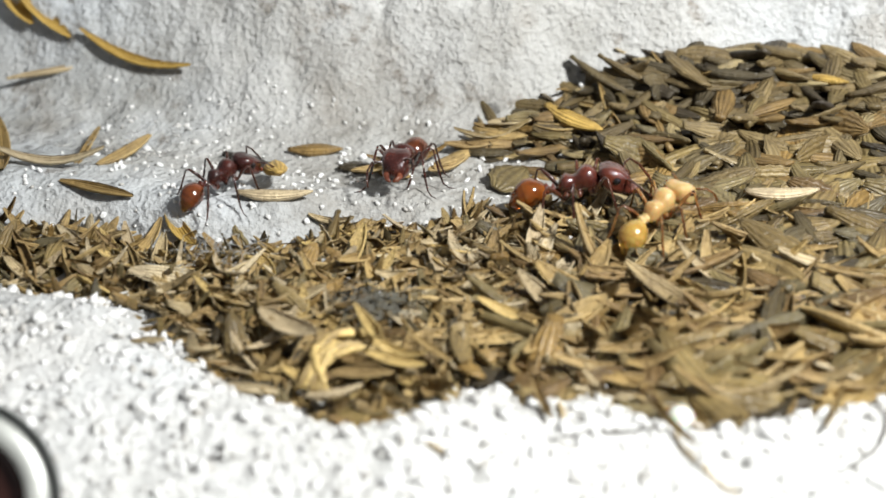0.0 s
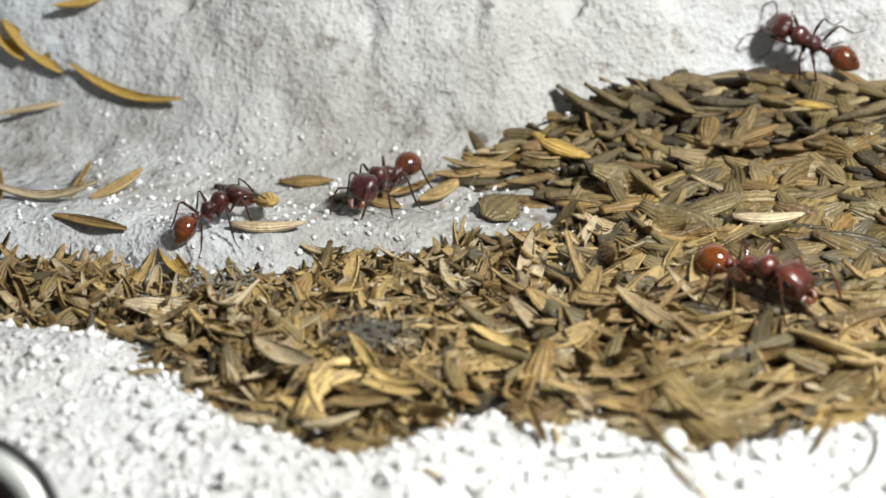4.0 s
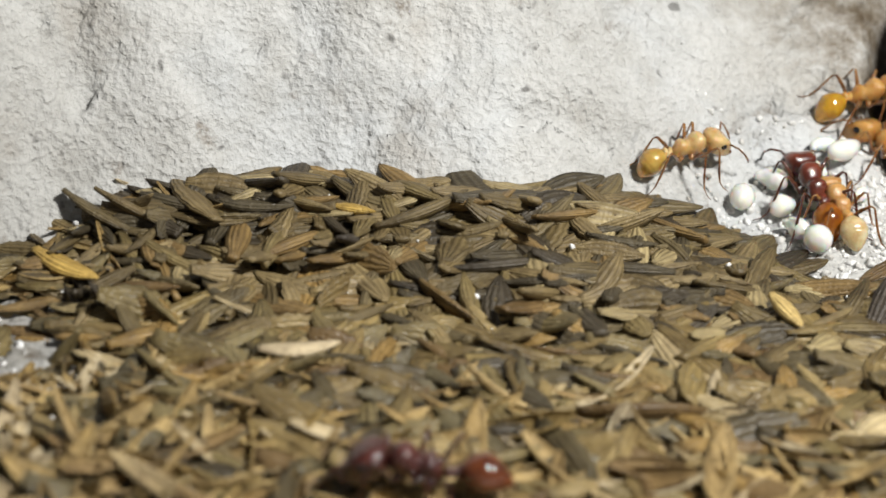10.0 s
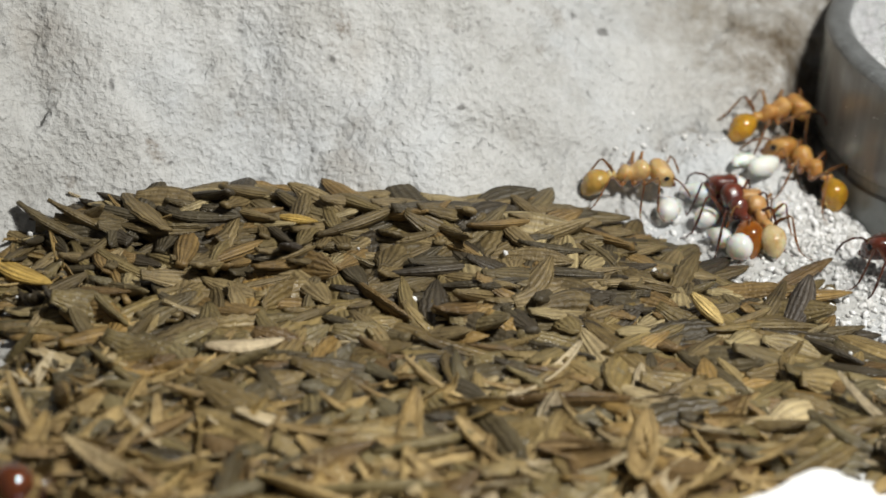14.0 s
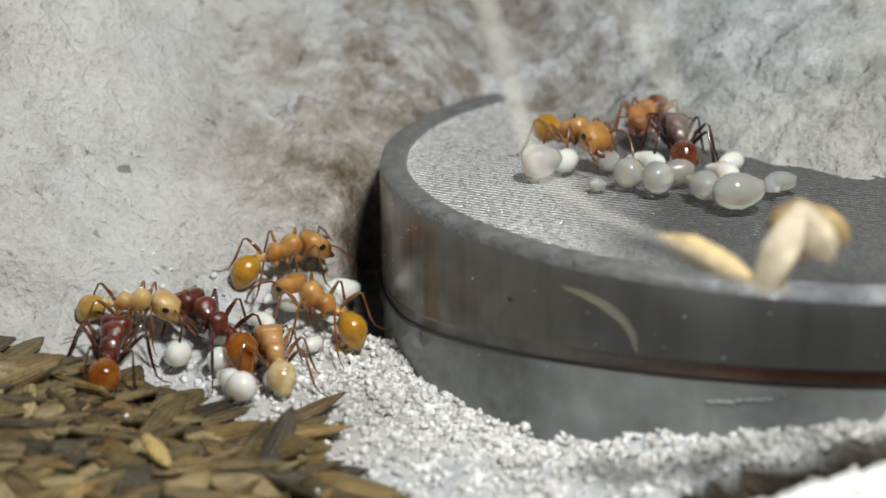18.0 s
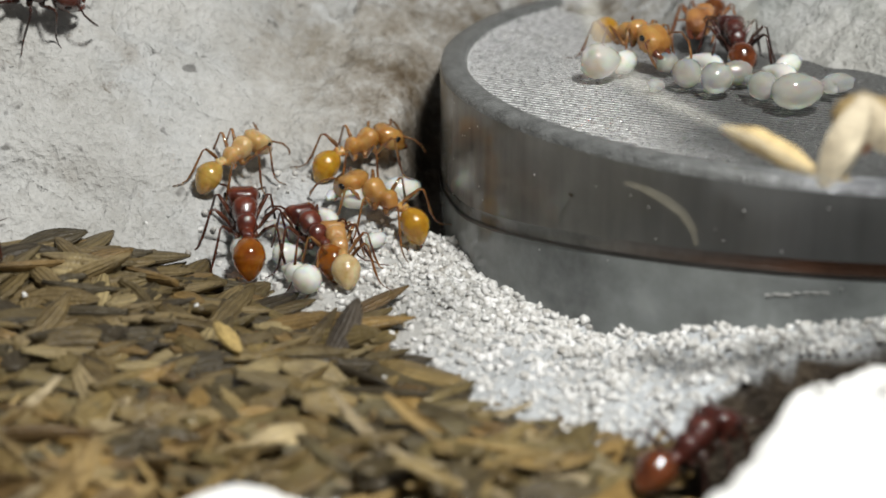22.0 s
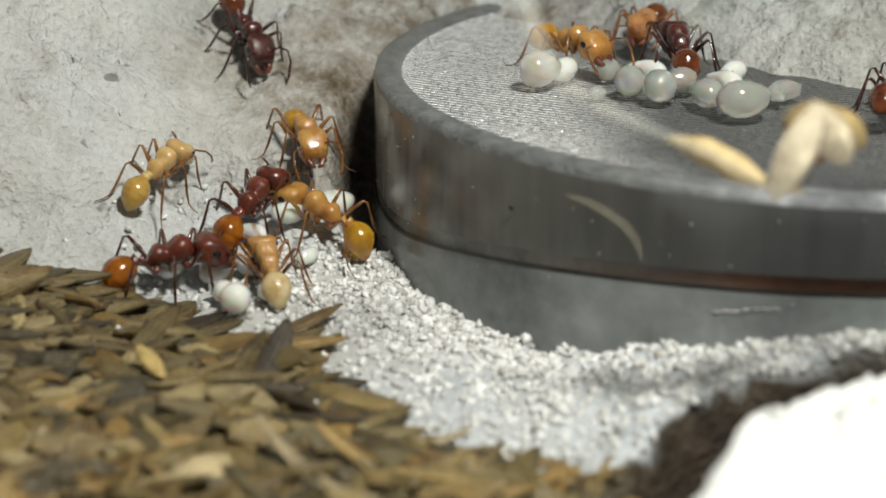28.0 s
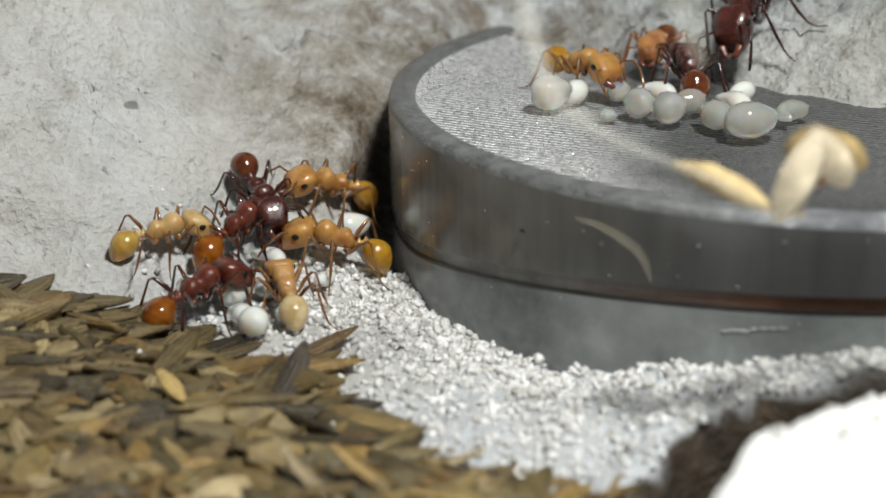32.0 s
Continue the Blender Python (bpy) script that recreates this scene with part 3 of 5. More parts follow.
def build_heap():
    rnd = random.Random(4)
    heap = part("seed_mound", sheet(np.arange(-57, 1, 0.4), np.arange(-24, 3, 0.4), lambda x, y: heap_z(x, y) - 0.42 - 1.6 * smooth(0.9, -0.4, inside_heap(x, y))), DEBRIS)
    tagged(heap, "mound of brown ribbed seeds and chaff on white plaster", "seed mound")
    spots = []
    cand = np.array([(rnd.uniform(-55, 0), rnd.uniform(-23, 1.5)) for _ in range(11000)])
    d = inside_heap(cand[:, 0], cand[:, 1])
    z = heap_z(cand[:, 0], cand[:, 1])
    grid = {}
    for (x, y), din, h in zip(cand, d, z):
        if din < -0.35 or (din < 0.25 and rnd.random() < 0.5):
            continue
        layer = rnd.choice((0, 0, 1, 2))
        key = (int(x // 1.06), int(y // 0.60), layer)
        if key in grid or len(spots) > 3000:
            continue
        grid[key] = 1
        spots.append((x, y, h - 0.22 + 0.16 * layer, din))
    near, seeds, husks = 0, [], []
    for x, y, h, din in spots:
        chaff = smooth(-29, -38, x) * (0.85 if y < -9 else 0.3) + 0.62 * smooth(-8, -15, y) * smooth(-34, -30, x)
        turn = rnd.gauss(14, 42) + (90 if rnd.random() < 0.16 else 0)
        lie = 1.0 if din > 1.0 else 0.5
        m = place(x, y, h, rnd.gauss(0, 26) * lie, rnd.gauss(0, 11) * lie, turn * (1 if din > 1.0 else 0.6))
        if x < -31 and rnd.random() < 0.5:
            m = place(x, y, h, rnd.gauss(0, 50), rnd.gauss(0, 20), rnd.uniform(0, 360))
        size = rnd.uniform(0.85, 1.28) * (1 + 0.32 * float(smooth(-8, -16, y))) * (1 - 0.34 * float(smooth(-30, -36, x)))
        if rnd.random() < chaff:
            husks.append((rnd.choice(HUSKS), m @ Matrix.Diagonal((size * rnd.uniform(0.6, 1.2), size * rnd.uniform(0.5, 1.0), size, 1))))
            continue
        seeds.append((rnd.choice(SEEDS), m @ Matrix.Diagonal((size, size * rnd.uniform(0.78, 1.28), size, 1)), x, y, h))
    seeds.sort(key=lambda s: -s[4])
    rest, olive = [], []
    for me, m, x, y, h in seeds:
        back = y + 1.6 * rnd.gauss(0, 1) > -6.5
        if near < 300 and -32 < x < -6:
            part("seed", BACK_SEEDS[SEEDS.index(me)] if back else me, None, heap, at=m)
            near += 1
        else:
            (olive if back else rest).append((me, m))
    for _ in range(900):
        x, y = rnd.uniform(-52, -26), rnd.uniform(-24, -9)
        if float(inside_heap(np.array([x]), np.array([y]))[0]) < 0.1 or rnd.random() < float(smooth(-34, -26, x)):
            continue
        h = float(heap_z(np.array([x]), np.array([y]))[0])
        husks.append((rnd.choice(HUSKS), place(x, y, h + rnd.uniform(-0.05, 0.22), rnd.gauss(0, 40), rnd.gauss(0, 28), rnd.uniform(0, 360))
                      @ Matrix.Diagonal((rnd.uniform(0.2, 0.7), rnd.uniform(0.12, 0.75), rnd.uniform(0.3, 0.8), 1))))
    bits = []
    for _ in range(2200):
        x, y = rnd.uniform(-50, -28), rnd.uniform(-24, -10)
        if float(inside_heap(np.array([x]), np.array([y]))[0]) < -0.3 or rnd.random() < float(smooth(-36, -28, x)):
            continue
        h = float(heap_z(np.array([x]), np.array([y]))[0])
        (husks if rnd.random() < 0.45 else bits).append((rnd.choice(SEEDS[:3]), place(x, y, h + rnd.uniform(0.0, 0.3), rnd.uniform(0, 360), rnd.gauss(0, 45), rnd.uniform(0, 360))
                     @ Matrix.Diagonal((rnd.uniform(0.1, 0.7), rnd.choice((0.08, 0.15, 0.3, 0.5)), rnd.uniform(0.12, 0.35), 1))))
    # broad golden and pale husks on the chaff
    broad = [copied(rnd.choice(HUSKS), STUB if k % 3 else PALE) for k in range(6)]
    for _ in range(46):
        x, y = rnd.uniform(-52, -32), rnd.uniform(-22.5, -11)
        if float(inside_heap(np.array([x]), np.array([y]))[0]) < 0.3 or math.hypot(x + 37.3, y + 18) < 1.2:
            continue
        h = float(heap_z(np.array([x]), np.array([y]))[0])
        k = rnd.uniform(0.55, 0.95)
        part("husk", rnd.choice(broad), None, heap, at=place(x, y, h + rnd.uniform(0.12, 0.3), rnd.gauss(0, 25), rnd.gauss(0, 12), rnd.gauss(-30, 45))
             @ Matrix.Diagonal((k, k * rnd.uniform(0.9, 1.3), k, 1)))
    joined("fragment_layer", bits, SEED, heap, "broken brown seed fragments")
    joined("seed_layer", rest, SEED, heap)
    joined("olive_seed_layer", olive, OLIVE, heap, "darker olive-brown seeds at the back of the mound")
    joined("husk_layer", husks, HUSK, heap, "dry straw-coloured husks and chaff")
    return heap


build_heap()


# ---- ants ----
def chitin(name, color, dark, rough=0.24, sss=0.25, rugose=0.7, clear=0.0):
    m, t, b = mat(name, rough, 0, 0.6)
    n = noise_tex(t, 1.3, 4, 0.6)
    t.links.new(ramp(t, n.outputs[0], [(0.36, dark), (0.62, color)]).outputs[0], b.inputs["Base Color"])
    h = bump(t, b, noise_tex(t, 5, 4, 0.7).outputs[0], rugose, 0.10)
    bump(t, b, noise_tex(t, 1.6, 3, 0.6).outputs[0], rugose * 0.6, 0.25, h)
    b.inputs["Subsurface Weight"].default_value = sss
    b.inputs["Subsurface Radius"].default_value = (0.5 * U, 0.25 * U, 0.12 * U)
    b.inputs["Subsurface Scale"].default_value = 1.0
    b.inputs["Coat Weight"].default_value = 0.7
    b.inputs["Coat Roughness"].default_value = 0.08
    b.inputs["Transmission Weight"].default_value = clear
    b.inputs["IOR"].default_value = 1.4
    return m


SKINS = {
    "dark": (chitin("dark_red_chitin", (0.075, 0.017, 0.011), (0.026, 0.006, 0.005), 0.26, 0.04, 0.4), chitin("brown_gaster", (0.17, 0.046, 0.013), (0.06, 0.016, 0.007), 0.14, 0.15, 0.1, 0.2)),
    "red": (chitin("red_chitin", (0.135, 0.030, 0.015), (0.045, 0.010, 0.007), 0.22, 0.08, 0.4), chitin("amber_gaster", (0.50, 0.17, 0.014), (0.24, 0.055, 0.006), 0.12, 0.3, 0.08, 0.5)),
    "yellow": (chitin("amber_chitin", (0.70, 0.40, 0.12), (0.45, 0.20, 0.045), 0.18, 0.4, 0.45, 0.4), chitin("golden_gaster", (0.74, 0.42, 0.035), (0.46, 0.22, 0.018), 0.14, 0.35, 0.2, 0.5)),
    "rust": (chitin("rust_chitin", (0.120, 0.027, 0.014), (0.040, 0.009, 0.007), 0.22, 0.08, 0.4), chitin("rust_gaster", (0.30, 0.085, 0.012), (0.13, 0.032, 0.006), 0.12, 0.2, 0.08, 0.4)),
    "honey": (chitin("honey_chitin", (0.80, 0.58, 0.27), (0.62, 0.38, 0.14), 0.18, 0.4, 0.4, 0.35), chitin("pale_gold_gaster", (0.70, 0.46, 0.12), (0.46, 0.27, 0.05), 0.14, 0.35, 0.2, 0.45)),
    "orange": (chitin("orange_chitin", (0.46, 0.22, 0.070), (0.20, 0.07, 0.022), 0.26, 0.2), chitin("brown_orange_gaster", (0.22, 0.075, 0.02), (0.10, 0.03, 0.009), 0.14, 0.15, 0.1, 0.3)),
    "pale": (chitin("pale_chitin", (0.48, 0.27, 0.09), (0.32, 0.16, 0.05), 0.28, 0.3, 0.5), chitin("cream_gaster", (0.72, 0.60, 0.36), (0.46, 0.30, 0.11), 0.16, 0.4, 0.2, 0.25)),
}
LEG_SKINS = {
    "dark": chitin("dark_limb", (0.050, 0.017, 0.011), (0.02, 0.007, 0.006), 0.14, 0.1, 0.2),
    "red": chitin("red_limb", (0.080, 0.026, 0.013), (0.03, 0.010, 0.007), 0.14, 0.1, 0.2),
    "yellow": chitin("amber_limb", (0.36, 0.175, 0.055), (0.12, 0.045, 0.018), 0.12, 0.25, 0.2, 0.4),
    "orange": chitin("orange_limb", (0.24, 0.10, 0.035), (0.10, 0.035, 0.015), 0.16, 0.2, 0.2),
}
LEG_SKINS["rust"] = LEG_SKINS["red"]
LEG_SKINS["pale"] = LEG_SKINS["honey"] = LEG_SKINS["yellow"]
JAW = chitin("dark_red_jaw", (0.17, 0.050, 0.022), (0.07, 0.018, 0.010), 0.2, 0.1, 0.3)
EYE = plain_material("black_eye", (0.012, 0.010, 0.010), 0.15, vary=0.1, rel=0)


def blob(profile, squash=1.0, flat=1.0, seg=16, origin=(0, 0, 0), square=0.0):
    """A body segment: rings (x, radius, z) along x, closed at both ends."""
    bm = bmesh.new()
    rings = []
    for x, r, z in profile:
        ring = []
        for k in range(seg):
            a = 2 * math.pi * k / seg
            c, s = math.cos(a), math.sin(a)
            q = 1 + square * (abs(c * s) * 2) ** 2 * 0.35
            ring.append(bm.verts.new(((x - origin[0]) * U, (c * r * squash * q - origin[1]) * U, (z + s * r * flat * q - origin[2]) * U)))
        rings.append(ring)
    for a, b in zip(rings, rings[1:]):
        for k in range(seg):
            bm.faces.new((a[k], b[k], b[(k + 1) % seg], a[(k + 1) % seg]))
    bm.faces.new(rings[0])
    bm.faces.new(rings[-1][::-1])
    bmesh.ops.recalc_face_normals(bm, faces=bm.faces)
    return bm


def tube(points, radii, seg=6, bm=None):
    bm = bm or bmesh.new()
    rings = []
    pts = [Vector(p) for p in points]
    for i, (p, r) in enumerate(zip(pts, radii)):
        d = (pts[min(i + 1, len(pts) - 1)] - pts[max(i - 1, 0)]).normalized()
        q = d.to_track_quat("Z", "Y")
        rings.append([bm.verts.new((p + q @ Vector((math.cos(2 * math.pi * k / seg) * r, math.sin(2 * math.pi * k / seg) * r, 0))) * U) for k in range(seg)])
    for a, b in zip(rings, rings[1:]):
        for k in range(seg):
            bm.faces.new((a[k], a[(k + 1) % seg], b[(k + 1) % seg], b[k]))
    bm.faces.new(rings[0][::-1])
    bm.faces.new(rings[-1])
    return bm


def gaster_mesh(s, droop):
    """A plump oval: one large plate and three short ones, each stepping in behind the last; it hangs from its joint by droop."""
    prof, n = [], 27
    for i in range(n + 1):
        k = i / n
        r = 0.47 * math.sin(math.pi * min(0.99, 0.05 + 0.94 * k ** 0.92)) ** 0.62
        r *= 1 - 0.022 * ((i >= 15) + (i >= 20) + (i >= 24)) - 0.030 * (i in (15, 20, 24))
        prof.append(((-0.70 - 1.22 * k) * s, max(0.03, r) * s, (0.98 + 0.06 * math.sin(math.pi * k) - 0.1 * k * k) * s))
    bm = blob(prof, 1.0, 0.96, 20)
    joint = Vector((-0.68 * s, 0, 0.96 * s)) * U
    bmesh.ops.rotate(bm, verts=bm.verts, cent=joint, matrix=Matrix.Rotation(radians(-55 * droop), 3, "Y"))
    return bm


def head_mesh(s):
    """A broad squarish head that bends down towards the jaws, with a notch behind the eyes."""
    prof = []
    for i in range(14):
        k = i / 13
        r = 0.50 * (math.sin(math.pi * (0.06 + 0.77 * k)) ** 0.38) * (1 - 0.16 * k)
        prof.append(((0.90 + 0.94 * k) * s, max(0.2, r) * s, (1.20 - 0.10 * k - 0.22 * k * k) * s))
    prof[0] = (prof[0][0], 0.20 * s, prof[0][2])
    return blob(prof, 1.0, 0.84, 18, square=0.8)


def thorax_mesh(s):
    rows = ((0.95, 0.11, 1.12), (0.88, 0.18, 1.13), (0.80, 0.27, 1.17), (0.68, 0.35, 1.20), (0.54, 0.38, 1.20), (0.40, 0.36, 1.17), (0.28, 0.31, 1.11), (0.20, 0.27, 1.06),
            (0.14, 0.26, 1.04), (0.06, 0.28, 1.05), (-0.06, 0.31, 1.06), (-0.18, 0.29, 1.03), (-0.27, 0.22, 0.94), (-0.35, 0.10, 0.86))
    return blob([(x * s, r * s, z * s) for x, r, z in rows], 0.95, 1.0, 16, square=0.3)


def petiole_mesh(s):
    rows = ((-0.30, 0.07, 0.84), (-0.40, 0.08, 0.86), (-0.47, 0.18, 0.96), (-0.53, 0.10, 0.90), (-0.59, 0.11, 0.90), (-0.67, 0.19, 0.96), (-0.76, 0.12, 0.95))
    return blob([(x * s, r * s, z * s) for x, r, z in rows], 1.0, 1.0, 12)


LEG_BASES = ((0.62, 0.20, 0.90), (0.28, 0.20, 0.86), (-0.08, 0.20, 0.82))
LEG_TURNS = (52, 96, 142)


def leg_mesh(s, k, side, bend):
    """One leg from its joint outwards: coxa, femur, tibia, tarsus; the joint is the origin."""
    a = radians(LEG_TURNS[k] + bend) * side
    d = Vector((math.cos(a), math.sin(a), 0))
    reach = (0.86, 0.92, 1.22)[k]
    drop = -LEG_BASES[k][2]
    up = Vector((0, 0, 1))
    p = [Vector((0, 0, 0)), d * 0.12 - up * 0.12, d * 0.20 - up * 0.10, d * (0.14 + 0.28 * reach) + up * 0.24, d * (0.20 + 0.50 * reach) + up * 0.52, d * (0.26 + 0.56 * reach) + up * 0.48,
         d * (0.30 + 0.74 * reach) + up * (drop * 0.35), d * (0.34 + 0.86 * reach) + up * (drop * 0.78), d * (0.42 + 0.98 * reach) + up * (drop + 0.05), d * (0.50 + 1.18 * reach) + up * (drop + 0.02)]
    r = (0.12, 0.10, 0.050, 0.074, 0.045, 0.032, 0.048, 0.029, 0.019, 0.013)
    return tube([v * s for v in p], [v * s for v in r])


def antenna_mesh(s, side, lift):
    p = ((1.58, 0.20 * side, 1.14), (1.74, 0.44 * side, 1.26 + lift), (1.90, 0.70 * side, 1.26 + lift), (2.18, 0.78 * side, 1.00 + lift), (2.42, 0.72 * side, 0.66 + lift * 0.5), (2.50, 0.66 * side, 0.48 + lift * 0.4))
    return tube([Vector(v) * s for v in p], [v * s for v in (0.045, 0.035, 0.035, 0.038, 0.048, 0.03)])


def mandible_mesh(s, side):
    p = ((1.66, 0.18 * side, 0.86), (1.84, 0.24 * side, 0.74), (1.98, 0.15 * side, 0.64), (2.03, 0.04 * side, 0.60))
    return tube([Vector(v) * s for v in p], [v * s for v in (0.12, 0.12, 0.09, 0.04)], 8)


def eye_mesh(s, side):
    bm = bmesh.new()
    bmesh.ops.create_uvsphere(bm, u_segments=10, v_segments=8, radius=0.10 * s * U)
    for v in bm.verts:
        v.co = Vector((v.co.x * 1.2, v.co.y * 0.6, v.co.z)) + Vector((1.42, 0.475 * side, 1.18)) * s * U
    return bm


def build_ant(look_name, label, size=1.08, droop=0.1, big_head=1.0, lift=0.0, bend=0):
    skin, tail = SKINS[look_name]
    ant = tagged(new("ant"), label, "ant", group="ants of the nest")
    s = size
    part("gaster", gaster_mesh(s, droop), tail, ant, "shiny " + ("cream" if look_name == "pale" else "amber") + " gaster")
    part("petiole", petiole_mesh(s), skin, ant)
    part("thorax", thorax_mesh(s), skin, ant)
    head = part("head", head_mesh(s), skin, ant)
    for side in (-1, 1):
        part("eye", eye_mesh(s, side), EYE, head, "small black eye")
        part("antenna", antenna_mesh(s, side, lift + 0.08 * side), LEG_SKINS[look_name], head)
        part("mandible", mandible_mesh(s, side), JAW, head, "dark red jaw")
        for k in range(3):
            at = Matrix.Translation(Vector((LEG_BASES[k][0], LEG_BASES[k][1] * side, LEG_BASES[k][2])) * s * U)
            part("leg", leg_mesh(s, k, side, bend * (1 if (k + (side > 0)) % 2 else -1)), LEG_SKINS[look_name], ant, at=at)
    return ant


def floor_z(x, y):
    x, y = np.array([float(x)]), np.array([float(y)])
    z = float(ground_z(x, y)[0])
    if float(inside_heap(x, y)[0]) > 0:
        z = max(z, float(heap_z(x, y)[0]) + 0.12)
    return z


def standing(x, y, heading, level=None, follow=1.0):
    """Pose of an ant on the floor, or on a level at that height, with its head towards heading degrees."""
    a = radians(heading)
    f = Vector((math.cos(a), math.sin(a), 0))
    n = Vector((0, 0, 1))
    if level is None:
        d = 1.1
        gx, gy = (floor_z(x + d, y) - floor_z(x - d, y)) / (2 * d), (floor_z(x, y + d) - floor_z(x, y - d)) / (2 * d)
        n = Vector((-gx * follow, -gy * follow, 1)).normalized()
        level = sum(floor_z(x + i * d, y + j * d) for i in (-0.8, 0, 0.8) for j in (-0.8, 0, 0.8)) / 9
    f = (f - n * f.dot(n)).normalized()
    m = Matrix((f, n.cross(f), n)).transposed().to_4x4()
    m.translation = Vector((x, y, level + 0.02)) * U
    return m


TOP = DISC[4] - 0.46


